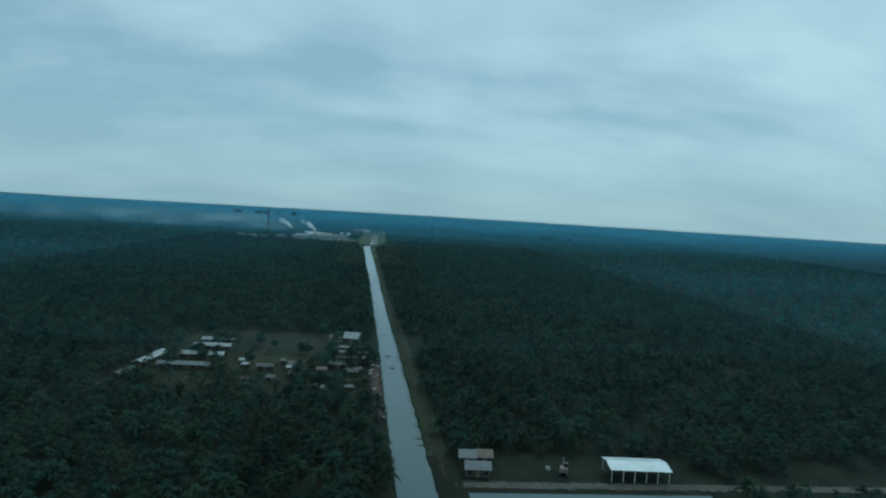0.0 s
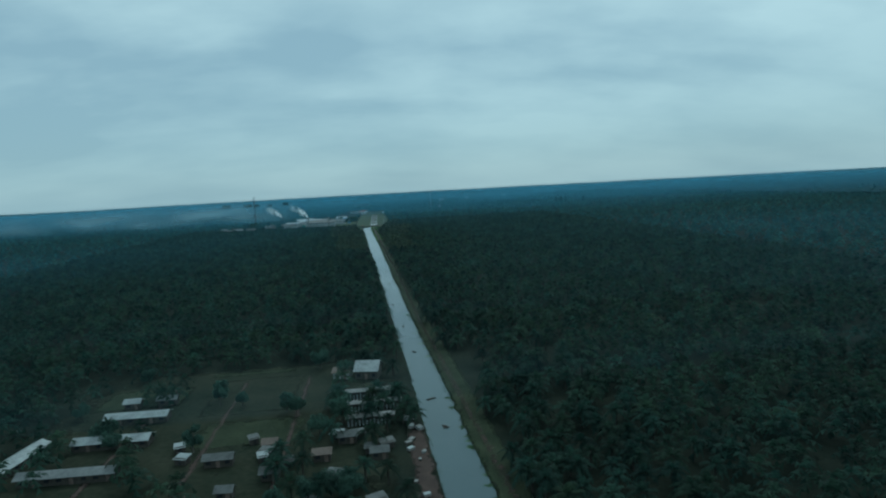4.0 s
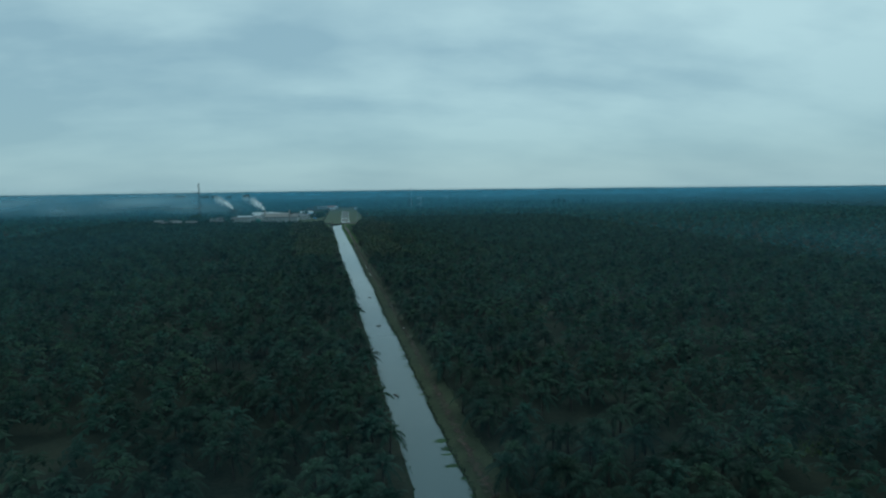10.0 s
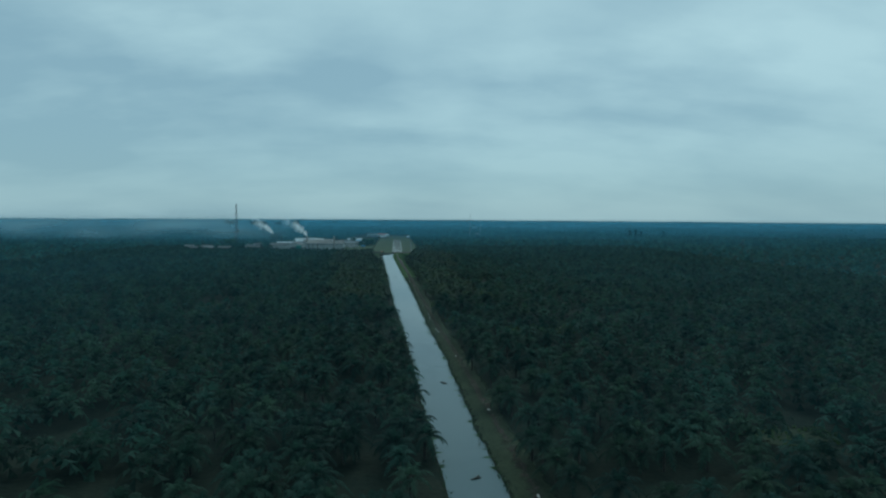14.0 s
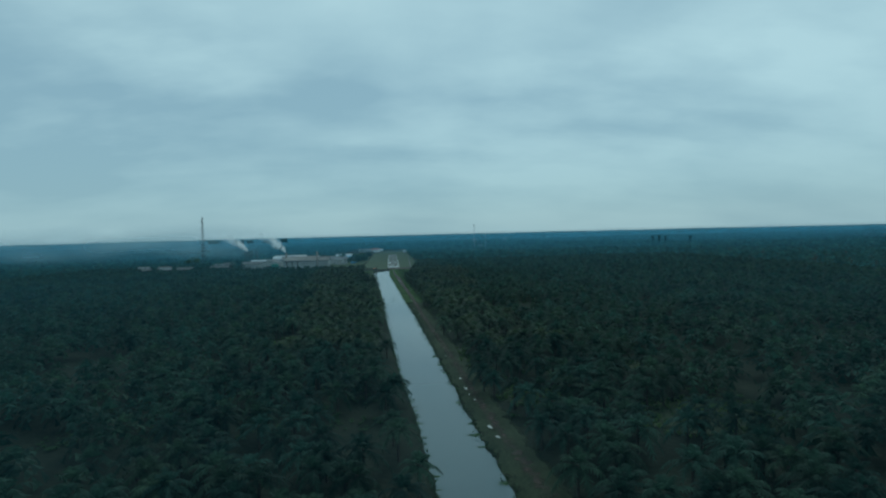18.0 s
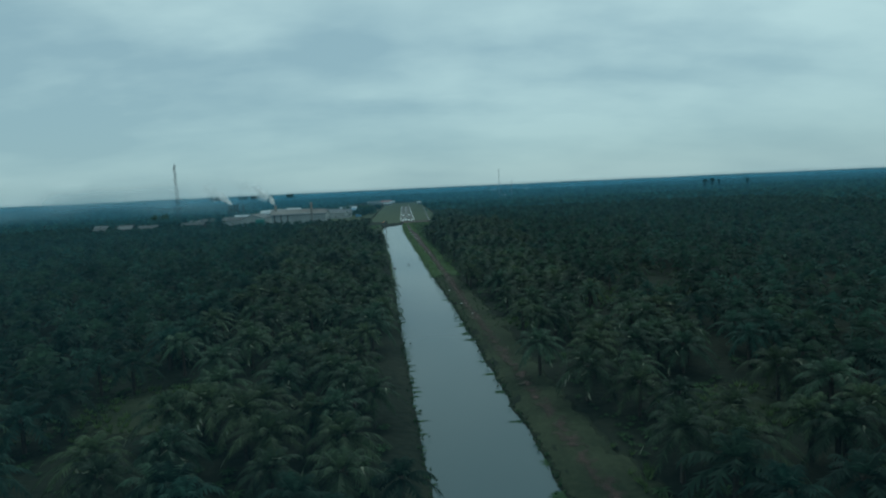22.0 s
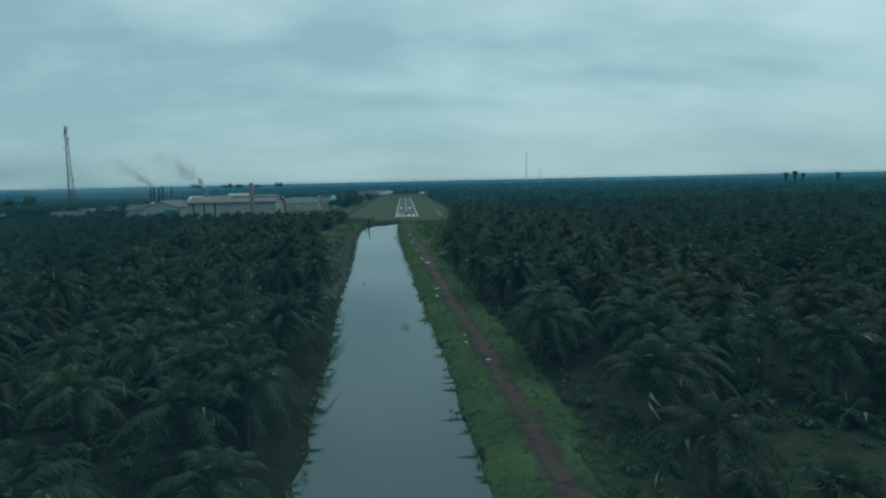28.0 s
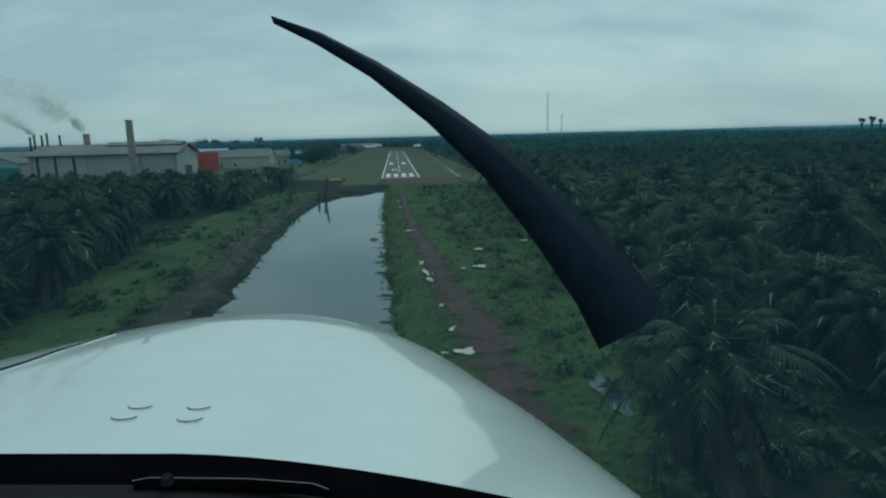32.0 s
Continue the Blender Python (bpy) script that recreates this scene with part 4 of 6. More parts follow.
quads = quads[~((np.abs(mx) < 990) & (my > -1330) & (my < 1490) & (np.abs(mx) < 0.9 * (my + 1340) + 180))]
woods = tagged(new("far_woods_haze_tint", mesh_from("far_woods_haze_tint", np.stack([X, Y, Z], -1).reshape(-1, 3), quads, "woods")), "flat dark forest reaching to the horizon, coloured teal for haze", "forest", kind="stuff")

# backdrop rim of the land at the horizon, its haze painted as a blue glow
hz = bpy.data.materials.new("horizon_haze_glow")
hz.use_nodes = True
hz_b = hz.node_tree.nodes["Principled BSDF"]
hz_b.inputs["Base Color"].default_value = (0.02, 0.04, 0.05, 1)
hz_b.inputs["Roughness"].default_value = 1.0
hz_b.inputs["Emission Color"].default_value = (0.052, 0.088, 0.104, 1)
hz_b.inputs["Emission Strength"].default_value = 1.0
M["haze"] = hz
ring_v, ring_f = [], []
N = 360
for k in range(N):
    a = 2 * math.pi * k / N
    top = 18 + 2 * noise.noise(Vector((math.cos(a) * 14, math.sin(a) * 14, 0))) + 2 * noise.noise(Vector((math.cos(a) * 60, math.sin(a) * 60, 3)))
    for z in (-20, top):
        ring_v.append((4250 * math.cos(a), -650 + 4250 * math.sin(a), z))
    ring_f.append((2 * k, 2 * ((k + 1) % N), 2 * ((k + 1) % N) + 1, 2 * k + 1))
tagged(new("backdrop", mesh_from("backdrop", ring_v, ring_f, "haze")), "backdrop ring of far forest, its blue haze painted as a glow", "horizon", kind="structure")


# aerial haze imitated by tinted sheets: two low ones that thicken away from the canal's start, and two upright layers
# far off
def sheet_grid(p, q):
    """Faces of a grid of p by q corners."""
    k = np.arange((p - 1) * q).reshape(p - 1, q)[:, :-1].ravel()
    return np.stack([k, k + 1, k + q + 1, k + q], 1)


def haze(name, layers, material, label):
    v, f, d, off = [], [], [], 0
    for lv, lf, ld in layers:
        v.append(lv.reshape(-1, 3))
        f.append(lf + off)
        d.append(ld.ravel())
        off += ld.size
    me = mesh_from(name, np.concatenate(v), np.concatenate(f), material)
    me.attributes.new("border", "FLOAT", "POINT").data.foreach_set("value", np.concatenate(d).astype(np.float32))
    ob = tagged(new(name, me), label, "haze", kind="stuff")
    ob.visible_shadow = False
    return ob


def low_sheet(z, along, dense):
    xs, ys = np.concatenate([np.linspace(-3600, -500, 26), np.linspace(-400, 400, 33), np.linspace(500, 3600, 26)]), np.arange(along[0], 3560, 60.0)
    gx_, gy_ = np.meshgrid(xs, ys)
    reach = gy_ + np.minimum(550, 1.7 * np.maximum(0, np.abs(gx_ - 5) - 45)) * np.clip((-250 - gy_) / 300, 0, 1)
    # denser on the left, thinner near right, tuned to the camera's view
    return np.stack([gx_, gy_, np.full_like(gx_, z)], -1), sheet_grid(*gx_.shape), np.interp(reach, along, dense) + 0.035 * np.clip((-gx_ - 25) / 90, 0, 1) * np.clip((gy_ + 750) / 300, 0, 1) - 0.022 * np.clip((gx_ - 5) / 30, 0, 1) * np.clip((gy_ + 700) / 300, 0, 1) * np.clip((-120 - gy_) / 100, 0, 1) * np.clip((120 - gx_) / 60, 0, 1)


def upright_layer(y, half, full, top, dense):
    """Upright haze sheet, dense up to one height and thinning out to another."""
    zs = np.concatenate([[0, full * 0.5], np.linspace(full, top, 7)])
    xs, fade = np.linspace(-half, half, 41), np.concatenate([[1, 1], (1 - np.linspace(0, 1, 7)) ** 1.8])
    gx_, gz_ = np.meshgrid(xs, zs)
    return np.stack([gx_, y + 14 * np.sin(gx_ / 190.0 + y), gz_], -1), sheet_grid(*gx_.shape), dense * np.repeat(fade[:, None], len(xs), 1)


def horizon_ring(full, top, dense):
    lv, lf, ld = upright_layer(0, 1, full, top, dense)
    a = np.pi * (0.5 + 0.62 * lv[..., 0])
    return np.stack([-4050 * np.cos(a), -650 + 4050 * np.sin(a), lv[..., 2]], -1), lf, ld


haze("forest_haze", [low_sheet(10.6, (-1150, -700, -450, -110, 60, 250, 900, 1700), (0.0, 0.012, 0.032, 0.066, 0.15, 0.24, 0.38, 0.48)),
                     low_sheet(12.1, (150, 500, 1100, 1700), (0.0, 0.11, 0.30, 0.48))], "low_mist", "thin blue sheets over the plantation imitating aerial haze")
haze("canal_haze", [upright_layer(y, 1000, 4, top, thick) for y, top, thick in ((-950, 28, 0.048), (-860, 25, 0.038), (-770, 22, 0.022), (-680, 19, 0.018), (-590, 16, 0.018))], "mist", "faint blue upright sheets low over the plantation imitating aerial haze")
haze("far_haze", [upright_layer(850, 2600, 10, 34, 0.08), upright_layer(1560, 3400, 12, 32, 0.20), horizon_ring(11, 42, 0.4)], "mist", "blue sheets imitating haze that softens the horizon")


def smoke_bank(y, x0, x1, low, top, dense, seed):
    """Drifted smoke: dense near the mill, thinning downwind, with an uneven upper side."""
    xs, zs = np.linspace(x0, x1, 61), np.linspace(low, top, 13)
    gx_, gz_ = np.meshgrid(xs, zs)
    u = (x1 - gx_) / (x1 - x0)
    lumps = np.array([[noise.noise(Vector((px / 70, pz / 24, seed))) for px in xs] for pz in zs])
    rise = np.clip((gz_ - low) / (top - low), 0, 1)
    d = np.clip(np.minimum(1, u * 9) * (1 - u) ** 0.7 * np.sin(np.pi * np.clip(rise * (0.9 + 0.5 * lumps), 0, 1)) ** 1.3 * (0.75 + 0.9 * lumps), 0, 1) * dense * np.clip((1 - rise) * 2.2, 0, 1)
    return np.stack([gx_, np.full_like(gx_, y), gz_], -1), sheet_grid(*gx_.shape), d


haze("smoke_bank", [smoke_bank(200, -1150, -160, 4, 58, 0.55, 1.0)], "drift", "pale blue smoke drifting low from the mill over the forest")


def leafy_tree(x, y, height, width, seed, label="dark broadleaf tree with a rounded uneven crown", group="", crown_low=0.42, leaf="leaf"):
    r = random.Random(seed)
    tree = thing("broadleaf_tree", x, y, 0, r.uniform(0, 360), label, "tree", group)
    bm = bmesh.new()
    fork = height * 0.42
    tube(bm, [(0, 0, 0), (0.1, 0, fork * 0.5), (0, 0.1, fork), (0, 0, height * 0.8)], [height * 0.035, height * 0.026, height * 0.02, height * 0.006], 7)
    blobs = []
    for k in range(13):
        a = k * 2.4
        p = Vector((math.cos(a) * width * 0.36 * r.uniform(0.5, 1.1), math.sin(a) * width * 0.34 * r.uniform(0.5, 1.1), height * r.uniform(crown_low, crown_low + 0.44 * (1 - crown_low) / 0.58)))
        tube(bm, [(0, 0, fork * r.uniform(0.7, 1.1)), tuple(p * 0.55 + Vector((0, 0, fork * 0.4))), tuple(p)], [height * 0.012, height * 0.008, height * 0.003], 5)
        blobs.append((p, width * r.uniform(0.16, 0.27)))
    # far trunks take the woods colour, which has haze painted in
    part("trunk", bm, "bark" if leaf == "leaf" else "woods", tree)
    v, f = [], []
    for p, rad in blobs:
        for _ in range(150 if crown_low < 0.7 else 55):
            d = Vector((r.gauss(0, 1), r.gauss(0, 1), r.gauss(0, 0.75))).normalized() * rad * r.uniform(0.55, 1.08)
            c, q = p + d, Euler((r.uniform(0, 6), r.uniform(0, 6), r.uniform(0, 6))).to_matrix()
            s = min((0.6 * height + 0.4 * width) * 0.040, width * 0.05) * r.uniform(0.6, 1.3)
            i = len(v)
            v += [tuple(c + q @ Vector(o) * s) for o in ((-1, 0, 0), (0, -0.6, 0.1), (1.2, 0, 0), (0, 0.6, 0.1))]
            f.append((i, i + 1, i + 2, i + 3))
    part("crown", mesh_from("crown", v, f, leaf), "", tree)
    return tree


for n, (x, y, h, w) in enumerate([
        (-39.5, 140, 12.5, 14), (-47, 146, 12, 14), (-56.4, 152, 6.5, 8), (-38, 330, 8, 9), (-60, 215, 6, 7), (-75, 250, 9, 12), (-225, 39, 15, 17), (-214, 46, 11, 12)]):
    leafy_tree(x, y, h, w, 100 + n, "dark broadleaf tree with a dense rounded crown" if n < 3 else "dark broadleaf tree with an uneven crown", crown_low=0.2)
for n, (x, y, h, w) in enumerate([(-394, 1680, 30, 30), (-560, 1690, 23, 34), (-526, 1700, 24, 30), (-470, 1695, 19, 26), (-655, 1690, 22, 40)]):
    leafy_tree(x, y, h, w, 170 + n, "tall broad tree over the far forest, coloured blue for haze", "tall trees of the far forest", 0.16, "frond_hazed")
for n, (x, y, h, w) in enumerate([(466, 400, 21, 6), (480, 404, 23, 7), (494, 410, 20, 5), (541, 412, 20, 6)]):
    leafy_tree(x, y, h, w, 140 + n, "tall slim tree with a small flat crown above the palms", "tall trees above the palms", 0.8, "frond_hazed")

# grass tufts that hang over the water's edge
blade_v, blade_f = [], []
for k in range(9):
    a = k * 0.698
    i = len(blade_v)
    o = Vector((0.12 * math.cos(a), 0.12 * math.sin(a), 0))
    t = Vector((0.6 * math.cos(a), 0.6 * math.sin(a), 0.75 - 0.05 * (k % 3)))
    s = Vector((-math.sin(a), math.cos(a), 0)) * 0.10
    blade_v += [tuple(o - s), tuple(o + s), tuple(t)]
    blade_f.append((i, i + 1, i + 2))
tufts = []
for y in np.arange(-1080, -34, 0.55):
    for side in (0, 1):
        if side == 0 and (y > -58 or (y > -240 and rng.random() < 0.8)):
            continue
        e = (left_edge(y) - 0.6) if side == 0 else (right_edge(y) + 0.5)
        lump = noise.noise(Vector((y / 2.3, side * 5.0, 2.0)))
        reach = max(0.0, lump) * (2.2 if y < -240 else 1.1)
        for _ in range(1):
            x = e + (reach if side == 0 else -reach) * rng.uniform(0.2, 1.0) + rng.normal(0, 0.35)
            tufts.append((x, y + rng.uniform(-0.3, 0.3), WATER_Z + 0.02 + rng.uniform(0, 0.3), rng.uniform(0.22, 0.6)))
for y in np.arange(-420, -34, 0.45):
    tufts.append((rng.uniform(right_edge(y) + 0.8, track_mid(y) - 1.2), y, 0.1, rng.uniform(0.2, 0.42)))
    if not -176 < y < -168:
        tufts.append((rng.uniform(track_mid(y) + 1.5, right_edge(y) + 12), y, 0.1, rng.uniform(0.25, 0.6)))
for y in np.arange(-235, -60, 0.35):
    tufts.append((left_edge(y) - rng.uniform(1.6, 9.0), y, 0.05, rng.uniform(0.3, 0.65)))
v, f = scatter(blade_v, blade_f, [t for t in tufts if t[1] < -340], rng)
stuff("bank_grass", v, f, "weed", "dull dark grass along the far canal banks", "grass")
v, f = scatter(blade_v, blade_f, [t for t in tufts if t[1] >= -340], rng)
stuff("bank_grass", v, f, "tuft", "long green grass along the canal banks", "grass")
# grass and bushes of the clearings
for n, (gx_, gy_, a_, b_) in enumerate(GLADES):
    tagged(new("clearing_grass", strip("clearing_grass", span(gy_ - b_, gy_ + b_, 2.5), lambda y: gx_ - a_ * math.sqrt(max(0.03, 1 - ((y - gy_) / b_) ** 2)), lambda y: gx_ + a_ * math.sqrt(max(0.03, 1 - ((y - gy_) / b_) ** 2)), 0.10, "dry_bank", 14, 80.0 + n, 1.5, rim=1.6)),
           "rough green grass in a clearing among the palms", "grass", kind="structure")
bushes = [(x, y, 0.05, rng.uniform(0.5, 1.5)) for x, y in lattice(-60, 115, -860, -190, 1.5) if not is_clear(x, y) and glade(x, y) > 0.12 and noise.noise(Vector((x / 5, y / 5, 8.0))) > -0.12]
v, f = scatter(blade_v, blade_f, bushes, rng, 0.2)
stuff("clearing_bushes", v, f, "glade", "knee-high green grass and bushes in the clearings", "bushes")
# low shrubs and ferns between the palms and on the open ground
fern_v, fern_f = [], []
for k in range(13):
    a, q = k * 2.4, 0.5 + 0.5 * ((k * 37) % 10) / 10
    i = len(fern_v)
    o = Vector((0.10 * math.cos(a), 0.10 * math.sin(a), 0.02))
    m_ = Vector((0.34 * q * math.cos(a), 0.34 * q * math.sin(a), 0.38 * q))
    t = Vector((0.80 * q * math.cos(a), 0.80 * q * math.sin(a), 0.26 * q))
    s_ = Vector((-math.sin(a), math.cos(a), 0)) * 0.09
    fern_v += [tuple(o), tuple(m_ - s_), tuple(m_ + s_), tuple(t)]
    fern_f += [(i, i + 1, i + 2), (i + 1, i + 3, i + 2)]
shrubs = []
for x, y in lattice(-70, 75, -560, -40, 1.9):
    le, re = np.interp(y, ROWS_Y, EDGE_L), np.interp(y, ROWS_Y, EDGE_R)
    if (x < le - 5 or x > re + 8.5) and noise.noise(Vector((x / 9, y / 9, 6.0))) > (0.02 if x < le - 7 and y > -240 else (-0.30 if y > -330 else 0.0)) and not (-36 < x < 22 and y > -36):
        shrubs.append((x + rng.normal(0, 0.6), y + rng.normal(0, 0.6), 0.05, rng.uniform(0.4, 1.3) * rng.choice((0.8, 1.0, 1.7))))
v, f = scatter(np.array(fern_v), fern_f, shrubs, rng)
stuff("undergrowth_plants", v, f, "weed", "low green ferns and weeds under the palms", "undergrowth")


# lush uneven grass between the water, the track and the palms
lush = []
for x, y in lattice(-8, 26, -330, -30, 0.85):
    re = right_edge(y)
    if re + 0.6 < x < re + 9 + 14 * min(1, max(0, (y + 185) / 65)) and abs(x - track_mid(y)) > track_half(y) * 1.05 and not (-36 < x < 27 and y > -34):
        thick = noise.noise(Vector((x / 3.5, y / 6.0, 12.0)))
        if thick > -0.25 and ((x - 8.7) / 1.5) ** 2 + ((y + 172) / 3.6) ** 2 > 1:
            lush.append((x, y, 0.06, rng.uniform(0.20, 0.42) * (1.0 + 1.3 * max(0, thick))))
v, f = scatter(blade_v, blade_f, lush, rng, 0.25)
stuff("bank_grass", v, f, "tuft", "lush knee-high grass between track and palms", "grass")
# broken earth, dead wood and stones along the left bank
chunk_v = [(math.cos(a) * q, math.sin(a) * q * 0.7, z) for z, q in ((-0.1, 0.9), (0.25, 1.0), (0.5, 0.45)) for a in (0.2, 1.4, 2.7, 3.6, 4.9)]
chunk_f = [t for lay in (0, 5) for k in range(5) for t in ((lay + k, lay + (k + 1) % 5, lay + 5 + (k + 1) % 5), (lay + k, lay + 5 + (k + 1) % 5, lay + 5 + k))] + [(10, 11, 12), (10, 12, 13), (10, 13, 14)]
chunks = []
for y in np.arange(-420, -58, 0.28):
    x = left_edge(y) - rng.uniform(0.3, 5.0 if y > -240 else 3.0)
    if noise.noise(Vector((x / 2.5, y / 5, 3.0))) > -0.1:
        chunks.append((x, y, 0.05 - 0.5 * max(0.0, 1 - (left_edge(y) - x) / 2.0), rng.uniform(0.10, 0.42)))
v, f = scatter(chunk_v, chunk_f, chunks, rng, 0.3)
stuff("bank_debris", v, f, "mud", "broken clods, stones and dead wood on the canal bank", "debris")

# ---- things along the canal ----
def slab(x, y, w, d, turn, seed):
    """A flat broken piece with a ragged outline, a chipped upper side and some crumbs beside it."""
    r = random.Random(seed)
    bm = bmesh.new()
    count = r.randint(9, 13)
    for k in range(r.randint(1, 3)):
        ox, oy, q = (0, 0, 1.0) if k == 0 else (r.uniform(-0.9, 0.9) * w, r.uniform(-0.8, 0.8) * d, r.uniform(0.15, 0.35))
        ring = []
        for j in range(count):
            a = 2 * math.pi * (j + r.uniform(-0.3, 0.3)) / count
            cut = r.uniform(0.62, 1.2) * (0.7 if j % 4 == k else 1.0)
            ring.append((ox + q * w / 2 * math.cos(a) * cut, oy + q * d / 2 * math.sin(a) * cut))
        thick = [0.02 + r.uniform(0, 0.05) for _ in ring]
        lo = [bm.verts.new((px, py, -0.02)) for px, py in ring]
        up = [bm.verts.new((ox + (px - ox) * 0.94, oy + (py - oy) * 0.94, h)) for (px, py), h in zip(ring, thick)]
        mid = bm.verts.new((ox, oy, 0.05))
        for j in range(count):
            i = (j + 1) % count
            bm.faces.new((lo[j], lo[i], up[i], up[j]))
            bm.faces.new((up[j], up[i], mid))
    ob = new("pale_slab", done(bm, "pale_slab", "slab"))
    ob.matrix_basis = pose(x, y, 0.27, r.uniform(-3, 3), r.uniform(-3, 3), turn)
    tagged(ob, "broken pale slab lying at the edge of the dirt track", "slab", "pale slabs along the track")


SLABS = ((-1.0, -87.3, 0.5, 1.6), (-1.1, -82, 0.4, 1.2), (-1.3, -76, 0.4, 1.5), (0.0, -116.5, 0.7, 1.0), (0.7, -139.2, 0.45, 1.0), (0.9, -143.6, 0.5, 2.4), (1.1, -146.8, 0.5, 1.2), (1.5, -155.5, 0.3, 0.7), (1.7, -161.6, 0.4, 0.8),
         (2.2, -165.9, 1.2, 1.1), (2.5, -181.9, 0.5, 0.8), (2.6, -185.8, 0.7, 1.1), (6.2, -141.8, 1.5, 1.5), (7.4, -132.6, 0.9, 0.8), (13.6, -128, 1.0, 0.5), (4.9, -87, 0.8, 1.6), (5.0, -99, 0.9, 1.4), (5.9, -184.8, 0.7, 0.4), (3.8, -193.1, 1.2, 1.6),
         (3.7, -235.7, 0.7, 0.9), (4.1, -228.3, 1.0, 0.7), (5.6, -262.5, 0.5, 0.9), (5.5, -265.8, 0.5, 1.0), (7.1, -273.3, 1.0, 0.6), (7.2, -310.2, 0.4, 1.2), (7.6, -326.3, 0.6, 1.2), (8.0, -335.2, 0.5, 1.6), (10.3, -344.7, 0.5, 0.7),
         (9.1, -353.1, 0.6, 0.8), (8.4, -371.4, 0.7, 2.2), (9.9, -391.5, 0.9, 1.8), (11.2, -404, 0.5, 1.4), (13.3, -490.7, 0.6, 1.2), (14.4, -519.7, 0.8, 2.6), (14.6, -530.4, 1.0, 3.0), (14.7, -536, 0.5, 1.8), (15.4, -540.6, 0.6, 1.0), (15.6, -560.2, 1.0, 3.6), (16.1, -566.1, 1.0, 2.2),
         (19.0, -610, 0.8, 2.4), (21.5, -668, 0.9, 2.2), (23.0, -715, 0.8, 2.0))
for n, (x, y, w, d) in enumerate(SLABS):
    q = 1.35 if y > -240 else 0.7
    slab(x, y, w * q, d * q, random.Random(n).uniform(-20, 20), n)

# puddle between track and palms
bm = bmesh.new()
rim_ = []
for k in range(36):
    a = 2 * math.pi * k / 36
    q = 1 + 0.16 * math.sin(3 * a + 1) + 0.10 * math.sin(7 * a) + 0.05 * math.sin(13 * a)
    rim_.append(bm.verts.new((0.75 * q * math.cos(a), 2.7 * q * math.sin(a), 0)))
bm.faces.new(rim_)
puddle = tagged(new("puddle", done(bm, "puddle", "water")), "shallow grey puddle in the grass beside the track", "puddle", kind="structure")
puddle.matrix_basis = pose(8.7, -172.0, 0.075, 0, 0, 0)
# bare dead palm stems
STEMS = ((22.9, -195.5, 6.5), (25.5, -200.8, 7.5), (25.7, -198.3, 7.0), (15.5, -202.3, 4.0), (20.5, -150, 6.5), (31, -170, 7.0), (21.5, -118, 6.0), (27, -128, 7.2), (36, -141, 7.0), (-40, -190, 6.5), (-44, -160, 6.8), (17, -236, 6.5))
for n, (x, y, h) in enumerate(STEMS):
    stem = new("dead_palm_stem", done(tubed([(0, 0, -0.1), (0.03, 0, h * 0.5), (0.12 * math.sin(n), 0.1, h)], [0.11, 0.08, 0.05], 6), "dead_palm_stem", "stem"))
    stem.matrix_basis = pose(x, y, 0.0, 0, 3 * math.sin(n * 2.0), n * 50)
    tagged(stem, "thin pale bare stem standing among the palms", "dead stem", "dead stems among the palms")

# dark floating weed that reaches out from both banks in ragged fringes
wv, wf = [], []


def weed_mat(cx, cy, rx, ry):
    i = len(wv)
    wv.append((cx, cy, WATER_Z + 0.06))
    for k in range(22):
        a = 2 * math.pi * k / 22
        q = rng.uniform(0.35, 0.8) if k % 2 else rng.uniform(0.7, 1.3)
        wv.append((cx + rx * q * math.cos(a), cy + ry * q * math.sin(a), WATER_Z + 0.012))
    wf.extend((i, i + 1 + k, i + 1 + (k + 1) % 22) for k in range(22))


for y in list(np.arange(-1085, -560, 5.2)) + list(np.arange(-560, -420, 5.0)) + list(np.arange(-420, -48, 2.0)):
    y = float(y + rng.uniform(-2.0, 2.0))
    if rng.random() < 0.3:
        continue
    reach = rng.uniform(0.4, 2.6) * (1.3 if y < -800 else (0.8 if y < -330 else 0.6))
    weed_mat(right_edge(y) + 0.7 - reach * 0.4, y, 0.6 * reach + 0.6, rng.uniform(0.4, 1.6) * (1.0 if y < -400 else 0.45))
for y in np.arange(-700, -70, 2.4):
    y = float(y + rng.uniform(-1.2, 1.2))
    reach = rng.uniform(0.3, 1.7) * (0.8 if y < -240 else 0.45)
    weed_mat(left_edge(y) - 0.6 + reach * 0.4, y, 0.6 * reach + 0.5, rng.uniform(0.25, 0.7))
stuff("floating_weed", wv, wf, "weed", "dark green weed floating at the canal edge", "water weed")

# drifting weed mats and driftwood on the water
for n, (x, y, s) in enumerate([(14.0, -790, 1.2), (-5.0, -117.5, 0.5), (24, -985, 1.6), (22, -960, 1.8), (14.0, -705, 1.2), (13, -640, 1.3), (-7.4, -312, 0.8), (-9.8, -215, 0.3), (17.5, -850, 1.4), (20.0, -900, 1.5)]):
    r = random.Random(n)
    bm = bmesh.new()
    for k in range(3):
        a = r.uniform(-0.5, 0.5)
        p = Vector((r.uniform(-0.4, 0.4), r.uniform(-0.4, 0.4), 0.05))
        tube(bm, [p - Vector((math.cos(a), math.sin(a), 0)) * s, p + Vector((0, 0, 0.12)), p + Vector((math.cos(a), math.sin(a), 0)) * s * 0.9], [0.07 * s, 0.16 * s, 0.05 * s], 6)
    ob = new("driftwood", done(bm, "driftwood", "timber"))
    ob.matrix_basis = pose(x, y, WATER_Z, 0, 0, r.uniform(0, 180))
    tagged(ob, "dark driftwood snag floating in the canal", "driftwood", "driftwood in the canal")

